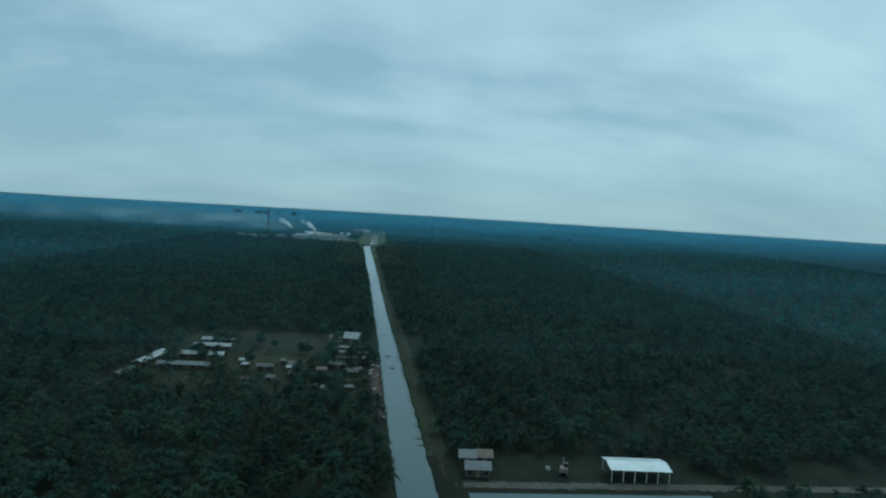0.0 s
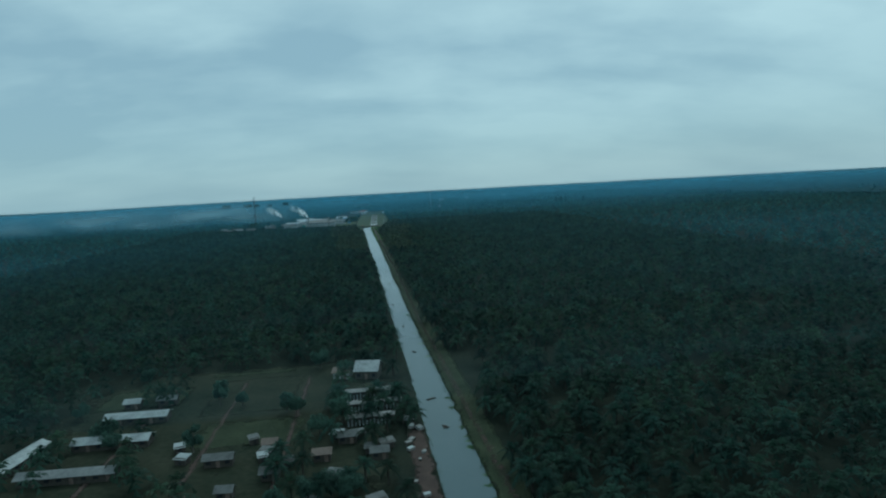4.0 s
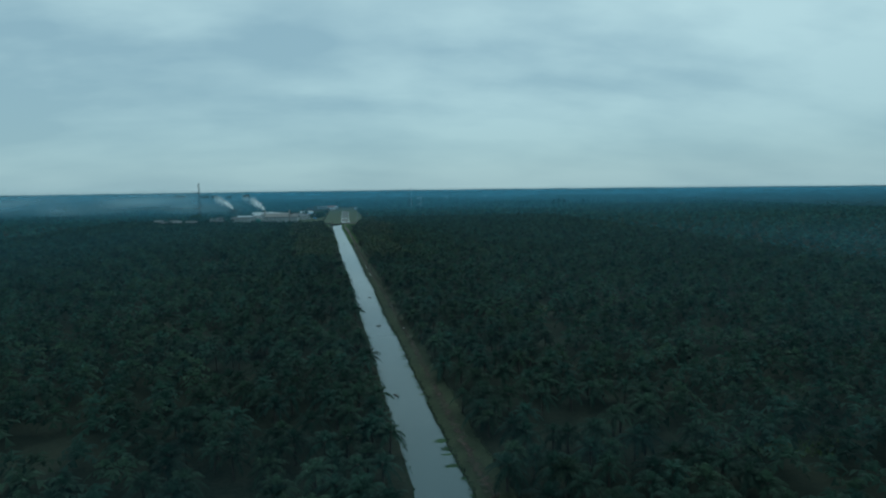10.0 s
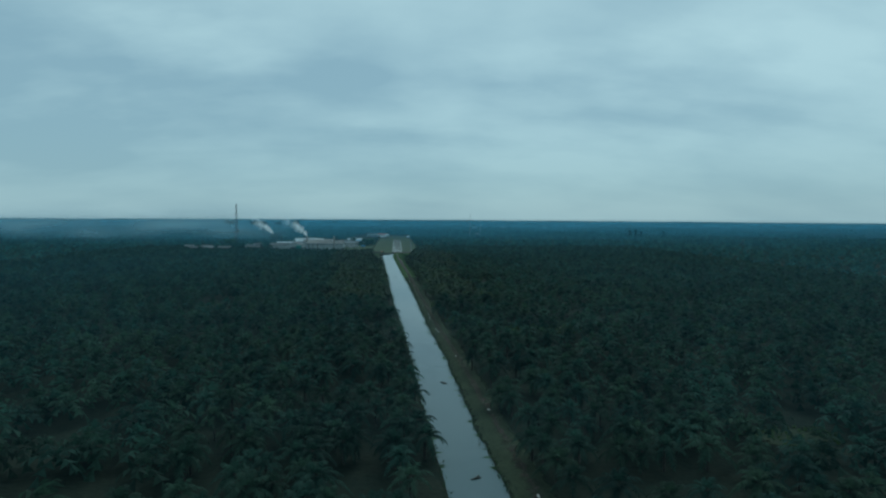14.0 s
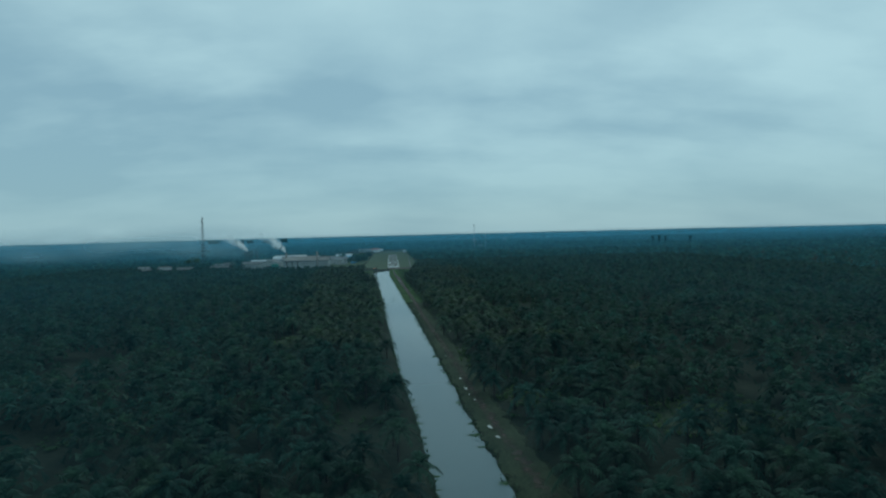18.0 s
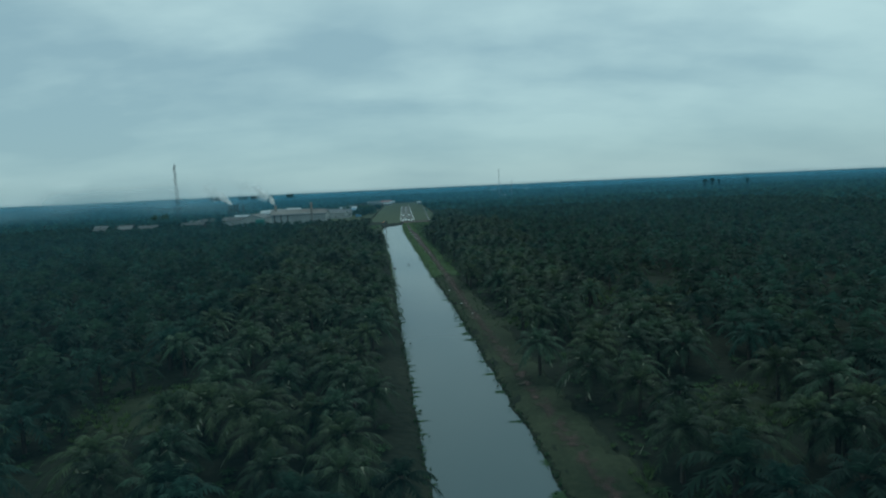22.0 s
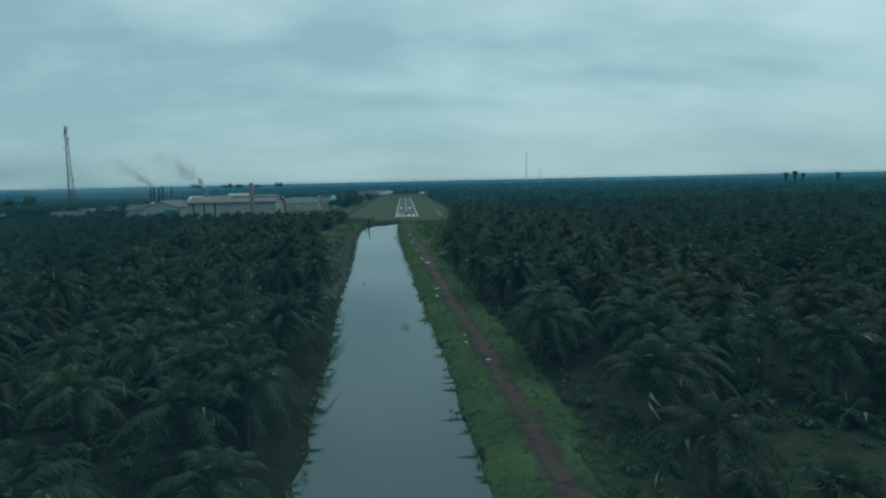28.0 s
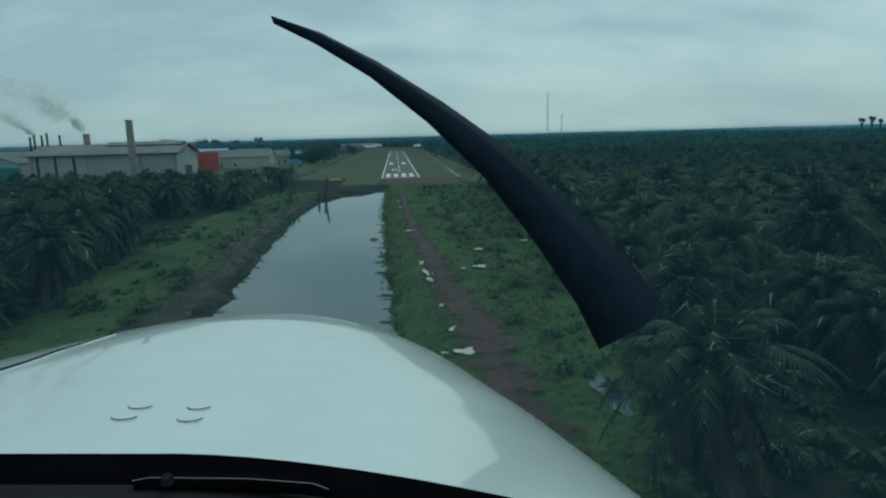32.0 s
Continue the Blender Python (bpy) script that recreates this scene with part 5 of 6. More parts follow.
for n, (x, y, h, lean) in enumerate([(-17.6, -59.5, 5.2, 6), (-17.0, -62.5, 2.6, -14), (-18.4, -64.5, 2.2, 3)]):
    bm = tubed([(0, 0, -0.8), (0.04, 0.02, h * 0.5), (0.10, 0.05, h)], [0.34, 0.28, 0.20], 8)
    ob = new("mooring_post", done(bm, "mooring_post", "timber"))
    ob.matrix_basis = pose(x, y, WATER_Z, 0, lean, n * 40)
    tagged(ob, "dark weathered timber post standing in the water", "post", "posts at the canal head")

heap = thing("tarpaulin_heap", -20.2, -3.0, 0.06, 8, "crumpled orange plastic sheet beside a dark log on the grass", "tarpaulin")
bm = bmesh.new()
bmesh.ops.create_grid(bm, x_segments=14, y_segments=7, size=1.0)
for v_ in bm.verts:
    v_.co.x, v_.co.y = v_.co.x * 1.9, v_.co.y * 0.8
    v_.co.z = 0.03 + max(0, 0.7 - 0.25 * abs(v_.co.x) - 0.3 * v_.co.y ** 2) * (0.6 + 0.6 * noise.noise(v_.co * 1.7))
part("sheet", bm, "orange", heap)
part("log", tubed([(1.2, 0.1, 0.3), (2.0, 0.0, 0.35), (2.7, -0.1, 0.3)], [0.25, 0.3, 0.26], 8), "trunk", heap, "dark log")


# ---- buildings ----
def house(x, y, w, d, eave, ridge, turn, roof, label, category="house", group="", wall="white_wall", openings=3, along="x"):
    """A small pitched-roof building with doors and windows on its long front."""
    h = thing("house", x, y, 0.05, turn, label, category, group)
    part("wall", gable_walls(-w / 2, w / 2, -d / 2, d / 2, -0.1, eave, ridge - 0.06), wall, h)
    part("roof", gable_roof(-w / 2 - 0.5, w / 2 + 0.5, -d / 2 - 0.6, d / 2 + 0.6, eave - 0.22, ridge, 0.12), roof, h)
    for k in range(openings):
        px = -w / 2 + w * (k + 0.5) / openings
        for s in (-1, 1):
            y0, y1 = (-d / 2 - 0.05, -d / 2 + 0.05) if s < 0 else (d / 2 - 0.05, d / 2 + 0.05)
            if k % 3 == 1 and s < 0:
                part("door", boxed(px - 0.5, px + 0.5, y0, y1, 0.0, min(2.1, eave - 0.2)), "roof_rust", h, "brown wooden door")
            else:
                part("window", boxed(px - 0.6, px + 0.6, y0, y1, 0.9, min(2.0, eave - 0.25)), "glass", h)
    return h


# main mill hall: long front towards the canal, ridge along x
mill = thing("mill_hall", -94.5, 17, 0.04, -3, "long pale grey factory hall with a zinc roof", "factory")
part("wall", gable_walls(-23.6, 23.6, -9, 9, -0.1, 9.95, 12.5), "white_wall", mill)
part("roof", gable_roof(-24.3, 24.4, -10, 10, 9.65, 12.6, 0.25), "roof_grey", mill)
for px in (-20.8, -15.2, -9.2):
    part("door_gap", boxed(px - 0.45, px + 0.45, -9.08, -8.9, 0, 9.3), "opening", mill, "dark strip coloured as the shade of a slot between wall panels")
part("roof_monitor", gable_roof(-2, 23, -2.2, 2.2, 12.5, 13.5, 0.15), "roof_grey", mill)
for px in (6.0, 15.0):
    part("vent_pipe", tubed([(px, 0, 13.0), (px, 0, 14.6)], 0.12, 6), "dark_steel", mill)
for k in range(14):
    px = -22.5 + 45 * k / 13
    part("wall_rib", boxed(px - 0.06, px + 0.06, -9.10, -9.0, 0, 9.6), "white_wall", mill)
for k in range(27):
    px = -23.6 + 47.4 * k / 26
    bm = bmesh.new()
    tube(bm, [(px, -9.95, 9.93), (px, -0.1, 12.86)], 0.07, 4)
    part("roof_rib", bm, "roof_grey", mill)
part("gutter", tubed([(-24.3, -10.15, 9.75), (24.4, -10.15, 9.75)], 0.14, 8), "dark_steel", mill)
for px in (-22.4, -5, 12, 22.8):
    part("downpipe", tubed([(px, -9.3, 0), (px, -9.3, 9.5), (px, -10.05, 9.75)], 0.09, 6), "dark_steel", mill)
part("gable_door", boxed(23.55, 23.7, -3, 3, 0, 5.5), "dark_steel", mill, "dark steel sliding door")
for s_ in (-1, 1):
    part("barge_board", tubed([(24.45, 10.05 * s_, 9.5), (24.45, 0, 12.55)], 0.16, 6), "dark_steel", mill)
# dark strip standing in for the shadow line under the eave
part("eave_shade_strip", boxed(-24.3, 24.4, -10.06, -9.96, 9.5, 9.85), "dark_steel", mill)

wing = thing("mill_wing", -136.8, 34, 0.04, -3, "lower pale factory wing with a shallow roof", "factory")
part("wall", gable_walls(-9.6, 9.6, -14, 14, -0.1, 7.6, 10.9, "y"), "white_wall", wing)
part("roof", gable_roof(-10.1, 10.1, -14.8, 14.8, 7.4, 11.0, 0.2, "y"), "roof_dull", wing)
part("door", boxed(-3, 3, -14.1, -13.95, 0, 4.5), "dark_steel", wing)
tank = thing("green_cover", -129.8, 15, 0.04, 0, "bright green tarpaulin cover over stacked goods", "cover")
part("cover", boxed(-3.4, 4.0, -3, 3, -0.05, 6.9, bevel=0.9), "teal", tank)

for n, (x, y, w, d, eave, ridge, turn, roof, lab) in enumerate([
        (-164, 75, 27, 14, 5.0, 7.8, -3, "roof_dull", "dull-roofed mill building with pale walls"),
        (-112, 78, 40, 14, 9.5, 12.5, -3, "roof_grey", "long grey-roofed mill building with pale walls"),
        (-160, 100, 26, 14, 6.0, 8.5, -3, "roof_white", "low store with a bright metal roof"),
        (-81, 126, 34, 14, 5.4, 8.6, -2, "roof_grey", "long white-walled warehouse with a grey roof"),
        (-80, 156, 18, 10, 5.6, 8.7, -2, "roof_grey", "white warehouse with a small gable"),
        (-66, 160, 10, 9, 4.6, 7.6, -2, "roof_grey", "small pale workshop beside the mill"),
        (-120, 180, 40, 14, 6.0, 9.0, -2, "roof_white", "bright-roofed warehouse of the mill"),
        (-150, 230, 36, 14, 6.0, 9.0, -2, "roof_white", "bright-roofed warehouse of the mill"),
        (-112.5, 92, 13, 9, 10.2, 13.4, -3, "roof_white", "small store with a bright metal roof behind the hall"),
        (-139, 92, 12, 9, 9.0, 12.2, -3, "roof_white", "small store with a bright metal roof behind the wing"),
        (-75, 300, 24, 10, 4.0, 6.5, -2, "roof_white", "low bright-roofed building near the mill"),
        (-62, 245, 16, 9, 3.6, 5.6, -2, "blue", "low blue-roofed building near the mill")]):
    house(x, y, w, d, eave, ridge, turn, roof, lab, "factory building", "mill buildings", openings=max(3, int(w / 6)))

red = thing("cargo_container", -85.8, 90, 0.04, 6, "stacked red steel shipping containers", "container")
for k in range(3):
    body = part("container", boxed(-4.6, 4.6, -1.3, 1.3, -0.04 + 2.9 * k, 2.83 + 2.9 * k, bevel=0.05), "red", red)
    for j in range(18):
        px = -4.3 + 8.6 * j / 17
        part("rib", boxed(px - 0.1, px + 0.1, -1.36, -1.28, 0.1 + 2.9 * k, 2.7 + 2.9 * k), "red", body)

for x, y, w, m, lab in ((-60, 96, 7, "white_wall", "white truck parked in the factory yard"), (-50, 110, 6, "blue", "blue truck parked in the factory yard"), (-66, 84, 6, "white_wall", "white truck parked beside containers")):
    truck = thing("truck", x, y, 0.45, 4, lab, "truck", "trucks in the yard")
    part("cargo_body", boxed(-w / 2, w / 2 - 2.0, -1.15, 1.15, 0.5, 3.0, bevel=0.06), m, truck)
    part("cab", boxed(w / 2 - 1.8, w / 2, -1.1, 1.1, 0.3, 2.4, bevel=0.2), m, truck)
    part("windscreen", boxed(w / 2 - 0.12, w / 2 + 0.02, -0.9, 0.9, 1.3, 2.1), "glass", truck)
    for px in (-w / 2 + 1.0, w / 2 - 1.0):
        for py in (-1.0, 1.0):
            part("wheel", tubed([(px, py - 0.15, 0), (px, py + 0.15, 0)], 0.48, 14), "rubber", truck)


def chimney(x, y, h, r0, r1, material, label, bands=0):
    c = thing("chimney", x, y, 0, 0, label, "chimney", "mill chimneys" if material == "dark_steel" else "")
    part("shaft", tubed([(0, 0, -0.1), (0, 0, h * 0.5), (0, 0, h)], [r0, (r0 + r1) / 2, r1], 16), material, c, smooth=False)
    part("rim", tubed([(0, 0, h - 0.5), (0, 0, h + 0.05)], [r1 + 0.08, r1 + 0.08], 16), material, c)
    part("flue", tubed([(0, 0, h + 0.04), (0, 0, h + 0.09)], r1 * 0.75, 12), "opening", c)
    for k in range(bands):
        z = h * (k + 1) / (bands + 1)
        r = r0 + (r1 - r0) * z / h
        part("band", tubed([(0, 0, z - 0.12), (0, 0, z + 0.12)], r + 0.05, 16), material, c)


chimney(-81.8, -1.5, 20.1, 1.15, 1.0, "concrete", "tall pale concrete chimney in front of the hall", 4)
chimney(-125.2, 63.8, 17.4, 1.35, 1.25, "concrete", "square-topped pale concrete chimney", 2)
for x, y, h in ((-181.0, 141, 19.6), (-184.2, 142, 18.6), (-187.4, 141, 18.6), (-190.6, 143, 17.8), (-174.7, 141, 18.4)):
    chimney(x, y, h, 0.58, 0.5, "dark_steel", "thin dark steel boiler chimney")


def lattice_tower(x, y, h, base, top, material, label, bays, dishes=0, name="radio_tower"):
    tower = thing(name, x, y, 0, 20, label, "radio tower")
    def corner(k, u):
        r = base + (top - base) * u
        return (r * math.cos(2.094 * k), r * math.sin(2.094 * k), h * u)
    thick = max(0.06, base * 0.055)
    for k in range(3):
        part("leg", tubed([corner(k, 0), corner(k, 0.5), corner(k, 1)], thick, 5), material, tower)
    for b in range(bays):
        u0, u1 = b / bays, (b + 1) / bays
        bm = bmesh.new()
        for k in range(3):
            tube(bm, [corner(k, u0), corner((k + 1) % 3, u1)], thick * 0.5, 4)
            tube(bm, [corner((k + 1) % 3, u0), corner(k, u1)], thick * 0.5, 4)
            tube(bm, [corner(k, u1), corner((k + 1) % 3, u1)], thick * 0.5, 4)
        part("bracing", bm, material, tower)
    part("lightning_rod", tubed([(0, 0, h - 0.2), (0, 0, h + 2.0)], 0.06, 5), material, tower)
    r = random.Random(5)
    for k in range(dishes):
        z = h * (0.99 - 0.045 * k) if k < 6 else h * (0.5 - 0.1 * (k - 6))
        a = k * 1.9
        rr = base + (top - base) * z / h + 0.55
        c = Vector((rr * math.cos(a), rr * math.sin(a), z))
        o = Vector((math.cos(a), math.sin(a), 0))
        if k % 2:
            part("dish", tubed([tuple(c), tuple(c + o * 0.5)], [0.95, 0.7], 14), "steel", tower, "round grey drum antenna")
        else:
            part("panel_antenna", tubed([tuple(c - Vector((0, 0, 1.1))), tuple(c + Vector((0, 0, 1.1)))], 0.24, 6), "steel", tower)
        part("bracket", tubed([tuple(c), tuple(c - o * 0.7)], 0.06, 5), "dark_steel", tower)
    return tower


lattice_tower(-235.7, 118, 62.3, 2.9, 0.7, "dark_steel", "tall tapering steel lattice tower with antennas", 18, 8)
lattice_tower(140.4, 376.3, 48.6, 0.75, 0.6, "steel", "slim guyed lattice mast above the palms", 24, 1, "guyed_mast")
lattice_tower(168, 430, 31, 0.7, 0.5, "steel", "shorter slim lattice mast above the palms", 18, 1, "guyed_mast")

# houses near the big tower
for n, (x, y, w, t) in enumerate([(-280, 47, 14, 5), (-256, 42, 16, -4), (-224, 12, 20, 2), (-206, 80, 12, 0), (-201, 104, 14, 3), (-262, 6, 12, 0), (-246, 18, 14, 4), (-192, 30, 24, -2)]):
    house(x, y, w * 0.8, 7, 3.9, 6.2, t, ("roof_grey", "roof_dull", "roof_dull")[n % 3], ("grey-roofed house among palms", "dull-roofed timber house among palms", "dull-roofed timber house among palms")[n % 3], group="houses by the tower", wall="timber")

# airfield buildings at the far end
house(-34, 590, 22, 11, 4.2, 6.6, 0, "red_roof", "low white airfield building with a faded red roof", "terminal", openings=6)
house(-22, 584, 8, 7, 3.6, 5.2, 0, "roof_white", "small white annex beside the airfield building", "hut", openings=2)
house(-28.9, 508, 12, 7, 3.0, 4.4, 0, "roof_white", "small white airfield hut with a bright roof", "hut", openings=3)
house(29, 500, 17, 8, 3.2, 4.6, 0, "roof_white", "white roofed airfield shelter beside the trees", "shelter", openings=4)
for n, (x, y, w) in enumerate([(190, 640, 12), (-58, 560, 14), (-48, 580, 10)]):
    house(x, y, w, 9, 4.2, 7.0, 0, "roof_grey", "distant pale building with a metal roof", "house", "far buildings")
for n, (x, y) in enumerate([(260, 1250), (370, 1330), (545, 1450)]):
    house(x, y, 16, 10, 9.0, 11, 0, "roof_grey", "distant pale building rising over the palms", "house", "far buildings")

# smoke from the mill: billows of countless fine flecks, dense at the chimney and thinning downwind
for n, (x, y, z, l, h) in enumerate([(-187.4, 141, 18.6, 34, 21), (-125.2, 63.8, 17.4, 35, 23)]):
    q = np.random.default_rng(n + 3)
    count, puffs = 22000, 46
    pu = np.sort(q.random(puffs) ** 1.25)
    pr = 0.9 + 5.2 * pu ** 0.9
    pc = np.stack([x - l * pu ** 1.15, y + 0 * pu, z + 0.3 + h * pu ** 0.8], 1) + q.normal(0, 0.5, (puffs, 3)) * pr[:, None]
    pick = q.choice(puffs, count, p=(w_ := (1.1 - pu) ** 1.5 * pr ** 1.1) / w_.sum())
    c = pc[pick] + q.normal(0, 0.5, (count, 3)) * pr[pick][:, None]
    u = pu[pick]
    size = (0.07 + 0.11 * q.random(count)) * (1.1 - 0.5 * u)
    a, b = q.normal(0, 1, (2, count, 3))
    v = np.stack([c + a * size[:, None], c + b * size[:, None], c - (a + b) * 0.5 * size[:, None]], 1).reshape(-1, 3)
    stuff("smoke_plume", v, np.arange(3 * count).reshape(-1, 3), "smoke", "white smoke drifting from a mill chimney", "smoke")

# ---- settlement beside the canal ----
for n, (x, y, w, d, t, roof, lab) in enumerate([
        (-93.5, -997, 5.5, 24, -8, "roof_pale", "long narrow building with a bright sheet roof"),
        (-71.5, -987, 21, 6, -2, "roof_pale", "long bright-roofed barrack with a row of windows"),
        (-71.5, -968, 19, 5.5, -2, "roof_pale", "white-roofed barrack in the settlement"),
        (-78, -954, 5, 4, 0, "roof_pale", "small white-roofed hut in the settlement"), (-67, -953, 6, 4, 0, "roof_grey", "small grey-roofed hut in the settlement"),
        (-74, -1008, 24, 4.5, -2, "roof_grey", "low grey-roofed row of stores"), (-95, -1024, 4.5, 11, -15, "roof_grey", "narrow bright-roofed shed in the settlement"),
        (-37, -1007, 10, 5, 0, "roof_grey", "grey-roofed house in the settlement"), (-41, -1030, 5, 4, 5, "roof_rust", "small pale hut on trodden ground"),
        (-31, -1026, 5, 4, -5, "roof_grey", "small grey hut on trodden ground"), (-22, -1018, 6, 5, 0, "roof_grey", "small grey-roofed house in the settlement"), (-10, -1010, 6, 4.5, 0, "roof_rust", "small rust-roofed house in the settlement"),
        (-25, -1000, 5, 4, 0, "roof_rust", "small pale hut on trodden ground"), (-4, -1000, 7, 4, 0, "roof_grey", "small grey-roofed house in the settlement"), (5, -1012, 6, 4.5, 0, "roof_grey", "small grey-roofed house near the water")]):
    if d > w:
        w, d, t = d, w, t + 90
    q = 1.0 if n < 7 else 0.72
    house(x, y + 9, w * q, d * 0.85 * q, 2.3, 3.3, t, roof if n < 7 or roof == "roof_rust" else "roof_dull", lab, group="settlement buildings", wall="timber", openings=max(2, int(max(w, d) / 3)))
house(1.2, -931, 8.5, 8, 3.2, 6.0, -12, "roof_pale", "house with a bright pitched roof by the canal", openings=3, wall="bark")
house(-8.5, -930, 6, 5, 2.6, 4.0, -12, "roof_rust", "small rust-roofed outbuilding near the canal", openings=2)


def row_shelter(x, y, w, label):
    s = thing("row_shelter", x, y, 0.05, 1, label, "shelter", "row shelters")
    part("wall", boxed(-w / 2, w / 2, 0.8, 2.2, -0.1, 2.4), "bark", s)
    part("roof", gable_roof(-w / 2 - 0.4, w / 2 + 0.4, -0.6, 2.8, 2.35, 3.1, 0.1), "concrete", s)
    for k in range(int(w / 1.1)):
        px = -w / 2 + 0.4 + k * 1.1
        part("panel", boxed(px - 0.28, px + 0.28, -0.75, -0.55, -0.05, 1.7 + 0.3 * math.sin(k * 2.1)), "roof_pale", s, "white upright panel")


row_shelter(2.0, -955.5, 16, "low dark shelter with a row of white upright panels")
row_shelter(3.4, -967, 17, "low dark shelter with a row of white upright panels")
row_shelter(2.4, -979, 14, "low dark shelter with a row of white upright panels")

r = random.Random(77)
for n in range(26):
    x, y = r.uniform(-52, 8), r.uniform(-1030, -985)
    if abs(x + 22) < 3 or abs(x + 44) < 3:
        continue
    w = r.uniform(2.2, 4.2)
    hut = thing("lean_to", x, y, 0.05, r.uniform(-25, 25), ("small lean-to with a rusty roof", "small lean-to with a pale sheet roof", "small grey lean-to among houses")[n % 3], "hut", "lean-tos in the settlement")
    part("wall", boxed(-w / 2, w / 2, -1.2, 1.2, -0.1, 1.9), "timber", hut)
    bm = bmesh.new()
    box(bm, -w / 2 - 0.3, w / 2 + 0.3, -1.6, 1.6, 1.9, 2.0)
    bmesh.ops.rotate(bm, verts=bm.verts, cent=(0, 0, 1.95), matrix=Matrix.Rotation(radians(9), 3, "X"))
    part("roof", bm, ("roof_dull", "roof_pale", "roof_dull")[n % 3], hut)
    part("door", boxed(-0.4, 0.4, -1.26, -1.18, 0, 1.75), "opening", hut)
for n in range(20):
    leafy_tree(r.uniform(-100, 6), r.uniform(-1038, -912), r.uniform(4.5, 8.5), r.uniform(4, 7.5), 300 + n, "small leafy garden tree between houses", "garden trees")
for n in range(16):
    y = r.uniform(-1062, -955)
    bx = left_edge(y) - r.uniform(1.5, 6)
    crate = thing("crate", bx, y, 0.08, r.uniform(0, 90), "small pale crate standing on the sandy bank", "crate", "crates on the bank")
    w = r.uniform(0.5, 1.1)
    part("body", boxed(-w, w, -w * 0.7, w * 0.7, 0, w * 0.8, bevel=0.05), ("concrete", "roof_pale", "bark")[n % 3], crate)
    part("lid", boxed(-w - 0.05, w + 0.05, -w * 0.75, w * 0.75, w * 0.8, w * 0.9), ("roof_pale", "concrete", "concrete")[n % 3], crate)
tagged(new("sand_bank", strip("sand_bank", span(-1062, -985, 2.5), lambda y: left_edge(y) - 6.5, lambda y: left_edge(y) - 0.4, 0.09, "track", 6, 71.0, 1.2, rim=1.6)),
              "bare sandy bank at the settlement", "bank", kind="structure")

# open shed with a bright roof beside the road
shed = thing("open_shed", 99.8, -1111, 0.05, -3, "open-sided shed with a large bright metal roof", "shed")
part("roof", gable_roof(-9.8, 9.8, -5.2, 5.2, 3.9, 4.9, 0.12), "roof_white", shed)
for k in range(6):
    for py in (-4.6, 4.6):
        px = -9.2 + 18.4 * k / 5
        part("post", boxed(px - 0.12, px + 0.12, py - 0.12, py + 0.12, -0.1, 4.05), "slab", shed)
for k in range(6):
    px = -9.2 + 18.4 * k / 5
    part("truss", boxed(px - 0.06, px + 0.06, -4.8, 4.8, 3.82, 3.95), "dark_steel", shed)
for n, (x, y, w, roof, lab) in enumerate([(48.5, -1111, 7.5, "roof_grey", "small grey-roofed house beside the road"), (46.5, -1102, 5, "roof_grey", "small grey hut under palms"), (52, -1101.5, 5, "roof_rust", "small rust-roofed hut under palms")]):
    house(x, y, w, 5, 2.7, 4.2, -4, roof, lab, group="houses beside the road", openings=3, wall="bark")
digger = thing("excavator", 76.5, -1110, 0.05, 70, "rust-brown tracked excavator parked beside the road", "excavator")
part("body", boxed(-1.6, 1.6, -1.2, 1.2, 0.9, 2.3, bevel=0.15), "roof_rust", digger)
part("cab", boxed(0.2, 1.5, -1.15, 0.1, 2.2, 3.4, bevel=0.12), "glass", digger)
for py in (-1.1, 1.1):
    part("track", boxed(-2.0, 2.0, py - 0.3, py + 0.3, 0, 0.9, bevel=0.25), "dark_steel", digger)
part("boom", tubed([(1.5, 0.4, 1.8), (3.2, 0.4, 4.0), (5.0, 0.4, 2.4), (5.3, 0.4, 0.8)], [0.28, 0.25, 0.2, 0.3], 6), "roof_rust", digger)
drum = thing("water_drum", 72.1, -1107.5, 0.05, 0, "white plastic drum standing on the ground", "drum")
part("body", tubed([(0, 0, 0), (0, 0, 0.2), (0, 0, 1.2), (0, 0, 1.4)], [0.6, 0.75, 0.75, 0.5], 14), "white_wall", drum)
part("lid", tubed([(0, 0, 1.38), (0, 0, 1.5)], 0.3, 10), "dark_steel", drum)

# ---- the aircraft at the end of its approach, posed on the camera's last row to fit its view ----
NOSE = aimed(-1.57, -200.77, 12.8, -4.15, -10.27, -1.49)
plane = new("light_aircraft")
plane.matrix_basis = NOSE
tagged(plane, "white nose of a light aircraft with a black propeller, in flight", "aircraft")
# cowling sections shaped to fit the outline seen from the camera
COWL_D = (0.62, 0.75, 0.9, 1.1, 1.3, 1.5, 1.68, 1.82, 1.92, 1.99, 2.03)
COWL_W = (0.93, 0.91, 0.88, 0.83, 0.77, 0.69, 0.62, 0.55, 0.46, 0.34, 0.10)
COWL_TOP = (-0.222, -0.224, -0.225, -0.221, -0.211, -0.200, -0.191, -0.190, -0.198, -0.220, -0.270)


def cowl_mid(d):
    return -0.512


def cowl_point(d, s, lift=0.0):
    w, top = float(np.interp(d, COWL_D, COWL_W)), float(np.interp(d, COWL_D, COWL_TOP))
    a = s * math.pi * 0.5
    x = cowl_mid(d) + (w + lift) * math.sin(a)
    drop = (0.26 if s > 0 else 0.202) * (1 - max(0.0, math.cos(a)) ** 0.85) * min(1.0, w / 0.5)
    return Vector((x, top + lift - drop, -d))


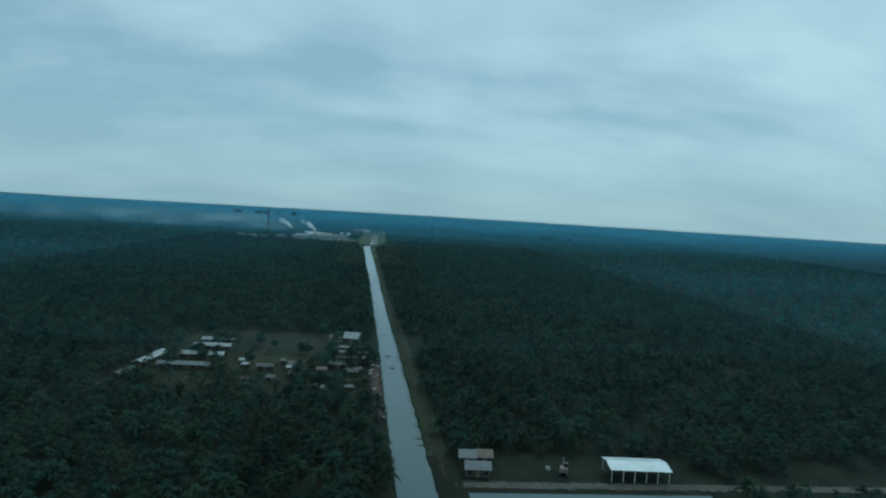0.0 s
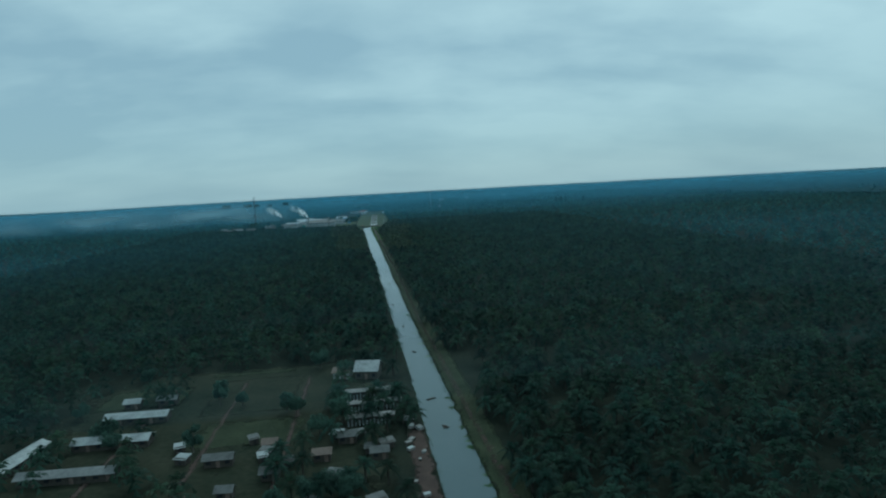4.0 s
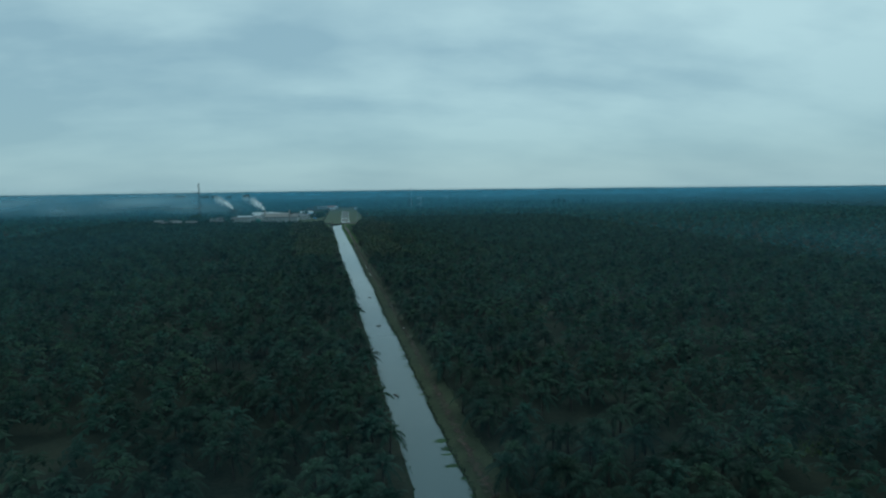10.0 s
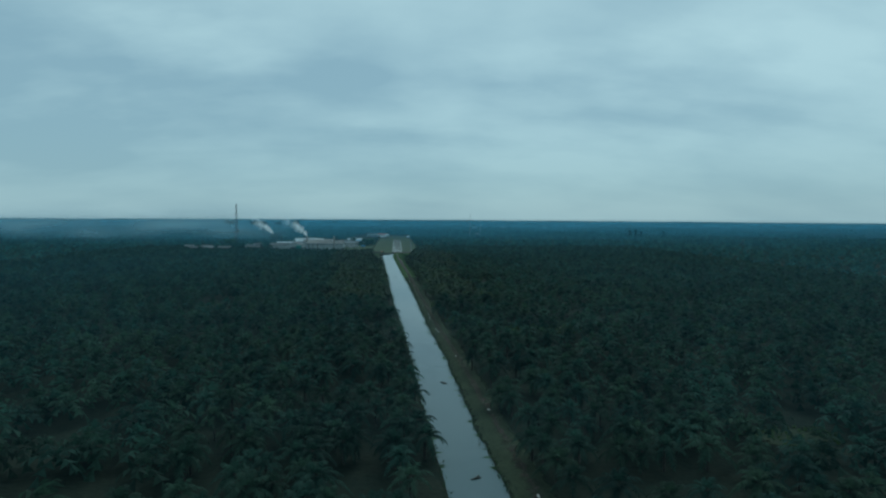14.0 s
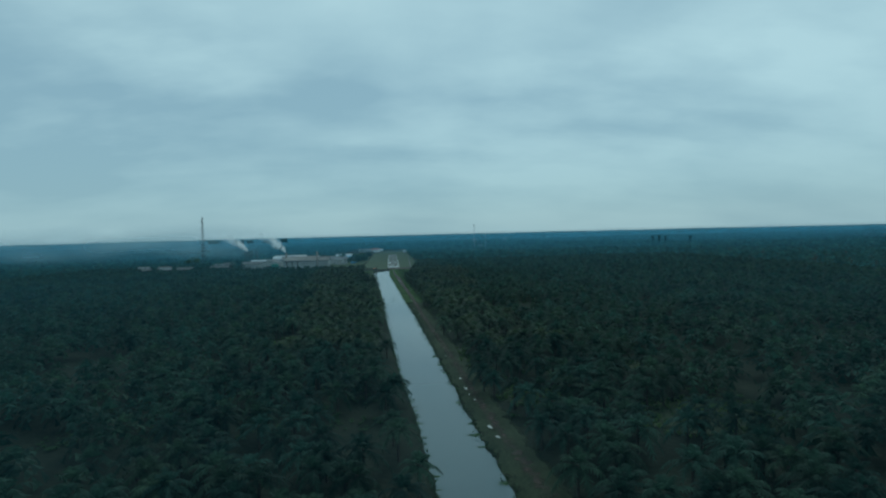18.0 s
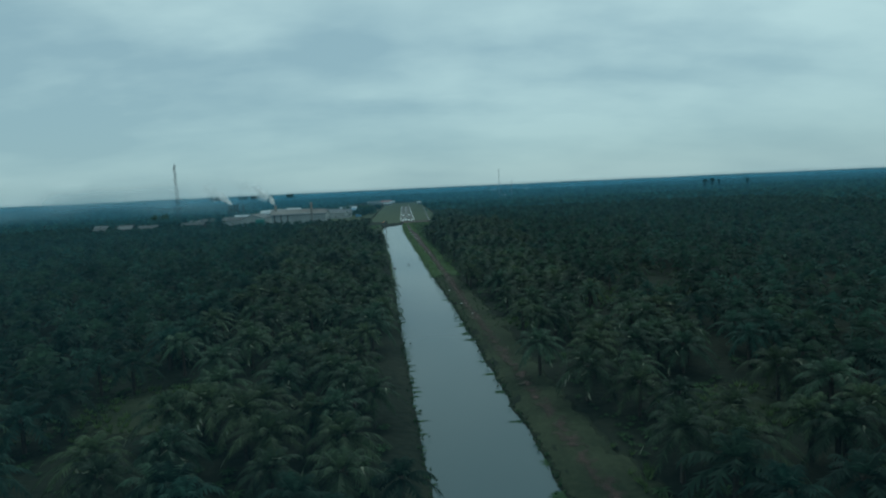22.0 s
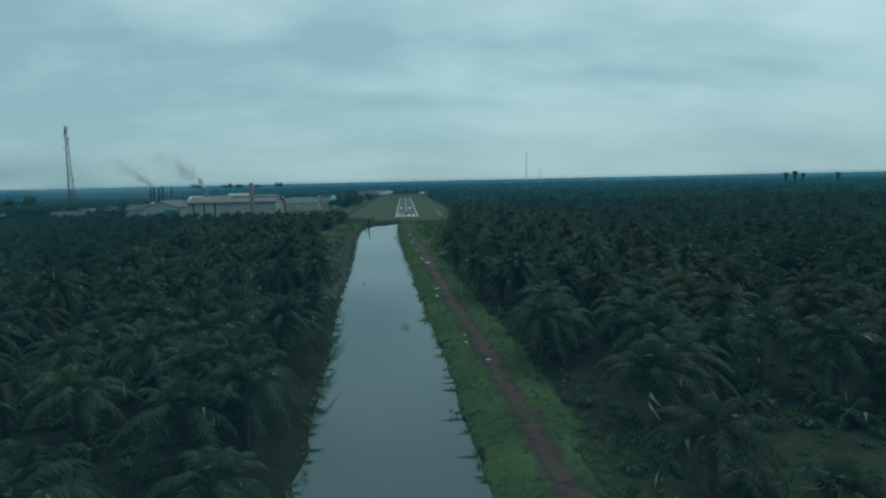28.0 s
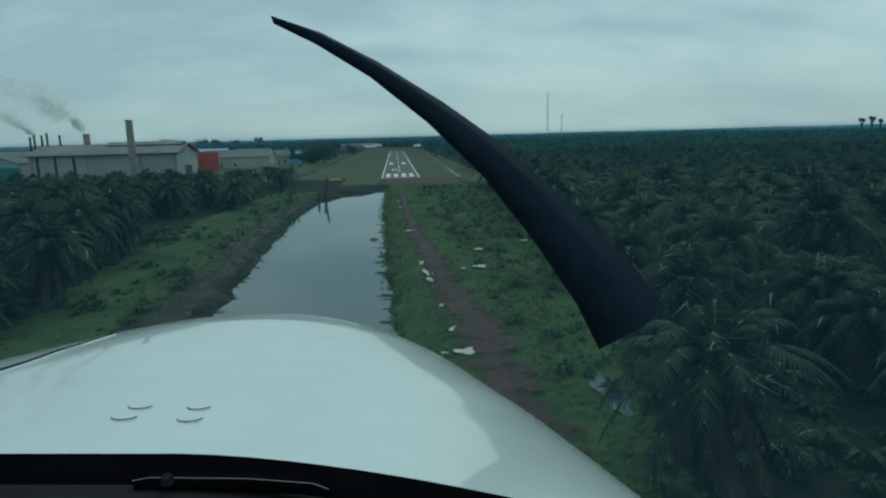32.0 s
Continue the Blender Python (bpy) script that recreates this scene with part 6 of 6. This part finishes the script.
bm = bmesh.new()
rings = []
ds = [0.62 + (2.03 - 0.62) * (1 - (1 - k / 40) ** 1.6) for k in range(41)]
for d in ds:
    ring = [bm.verts.new(cowl_point(d, -1 + 2 * k / 40)) for k in range(41)]
    low = float(np.interp(d, COWL_D, COWL_W))
    ring = [bm.verts.new(cowl_point(d, -1) + Vector((0.05 * low, -0.45, 0)))] + ring + [bm.verts.new(cowl_point(d, 1) + Vector((-0.05 * low, -0.45, 0)))]
    rings.append(ring)
for a, b in zip(rings, rings[1:]):
    for k in range(len(a) - 1):
        bm.faces.new((a[k], a[k + 1], b[k + 1], b[k]))
part("firewall", (lambda b: (b.faces.new([b.verts.new(p) for p in [cowl_point(0.66, -0.97 + 1.94 * k / 30) - Vector((0, 0.012, 0)) for k in range(31)] + [Vector((0.33, -0.90, -0.66)), Vector((-1.35, -0.90, -0.66))]]), b)[1])(bmesh.new()), "cowl", plane, "pale painted firewall behind the engine")
part("cowling", bm, "cowl", plane, "glossy white engine cowling", smooth=True)


def on_cowl(points, r, lift=0.001):
    return tubed([tuple(cowl_point(d, s, lift)) for d, s in points], r, 6)


# seam points placed to fit the camera's view
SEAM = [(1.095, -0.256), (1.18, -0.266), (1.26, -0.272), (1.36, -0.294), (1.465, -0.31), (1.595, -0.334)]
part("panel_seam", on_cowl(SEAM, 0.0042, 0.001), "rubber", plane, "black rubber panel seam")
# added white line that imitates the highlight along the seam
part("seam_highlight", on_cowl([(d - 0.012, s_ + 0.010) for d, s_ in SEAM], 0.0016, 0.001), "cowl", plane, "thin white line imitating a highlight beside the seam")
for d, s_ in ((0.833, 0.061), (0.891, 0.057), (0.836, 0.123), (0.898, 0.116)):
    c = cowl_point(d, s_, 0.0015)
    disc = part("fastener", tubed([tuple(c - Vector((0, 0.003, 0))), tuple(c)], [0.0165, 0.0155], 24), "cowl", plane, "round flush fastener")
    ring = [(c.x + 0.0165 * math.cos(a), c.y, c.z + 0.0165 * math.sin(a)) for a in [math.pi * (0.05 + 0.9 * k / 16) for k in range(17)]]
    part("gap", tubed(ring, 0.0005, 5), "rubber", disc, "thin dark gap")
# glareshield and windscreen sill behind the cowling
bm = bmesh.new()
prev = None
for k in range(31):
    x = -0.75 + 1.05 * k / 30
    bow = 0.26 * max(0.0, x + 0.26) ** 1.6
    row = [bm.verts.new((x, -0.2026 - bow, -0.615)), bm.verts.new((x, -0.213 - bow, -0.60)), bm.verts.new((x, -0.222 - bow, -0.585)), bm.verts.new((x, -0.30 - bow, -0.57))]
    if prev:
        for j in range(3):
            bm.faces.new((prev[j], row[j], row[j + 1], prev[j + 1]))
    prev = row
part("windscreen_seal", bm, "seal", plane, "black windscreen seal", smooth=True)
bm = bmesh.new()
prev = None
for k in range(31):
    x = -0.75 + 1.05 * k / 30
    bow = 0.26 * max(0.0, x + 0.26) ** 1.6
    row = [bm.verts.new((x, -0.222 - bow, -0.585)), bm.verts.new((x, -0.220 - bow, -0.50)), bm.verts.new((x, -0.225 - bow, -0.40)), bm.verts.new((x, -0.36 - bow, -0.36))]
    if prev:
        for j in range(3):
            bm.faces.new((prev[j], row[j], row[j + 1], prev[j + 1]))
    prev = row
part("glareshield", bm, "vinyl", plane, "dark grey padded glareshield", smooth=True)
slot = [(-0.285, -0.2185, -0.575), (-0.27, -0.2165, -0.578), (-0.18, -0.2175, -0.578), (-0.12, -0.2215, -0.577), (-0.105, -0.2255, -0.574)]
part("demister_slot", tubed(slot, [0.006, 0.0085, 0.0085, 0.007, 0.004], 10), "seal", plane, "black demister slot")
part("slot_edge", tubed([(p[0], p[1] + 0.006, p[2] + 0.006) for p in slot], 0.0004, 5), "steel", plane, "thin bright edge of the slot")
part("knob", tubed([(-0.252, -0.214, -0.568), (-0.252, -0.207, -0.566)], [0.006, 0.0045], 12), "vinyl", plane, "small grey knob")
# added grey strip that imitates the reflection low on the panel
part("panel_reflection_strip", boxed(-0.75, 0.0, -0.242, -0.2345, -0.565, -0.545, bevel=0.002), "steel", plane, "grey strip low on the panel, standing in for a reflection")
# propeller: hub ahead of the cowling and one raised blade, bent and placed to fit the camera's view
HUB = Vector((-0.50, -0.52, -2.14))
part("propeller_hub", tubed([tuple(HUB + Vector((0, 0, 0.08))), tuple(HUB), tuple(HUB - Vector((0, 0, 0.16)))], [0.10, 0.12, 0.05], 16), "blade", plane)
bm = bmesh.new()
prev = None
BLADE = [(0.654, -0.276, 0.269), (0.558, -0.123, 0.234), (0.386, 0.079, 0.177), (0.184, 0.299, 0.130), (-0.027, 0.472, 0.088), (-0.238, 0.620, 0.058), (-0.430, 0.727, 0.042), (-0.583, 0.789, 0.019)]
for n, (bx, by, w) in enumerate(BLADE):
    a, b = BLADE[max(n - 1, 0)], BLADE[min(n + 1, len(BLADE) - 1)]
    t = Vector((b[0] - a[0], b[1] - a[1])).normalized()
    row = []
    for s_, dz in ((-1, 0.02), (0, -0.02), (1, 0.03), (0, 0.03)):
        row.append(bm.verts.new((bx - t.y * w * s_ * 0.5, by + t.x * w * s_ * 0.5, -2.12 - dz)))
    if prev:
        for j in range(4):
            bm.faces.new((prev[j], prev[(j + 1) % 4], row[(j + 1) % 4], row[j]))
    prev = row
part("propeller_blade", bm, "blade", plane, "matt black propeller blade, bent to fit the camera's view", smooth=True)
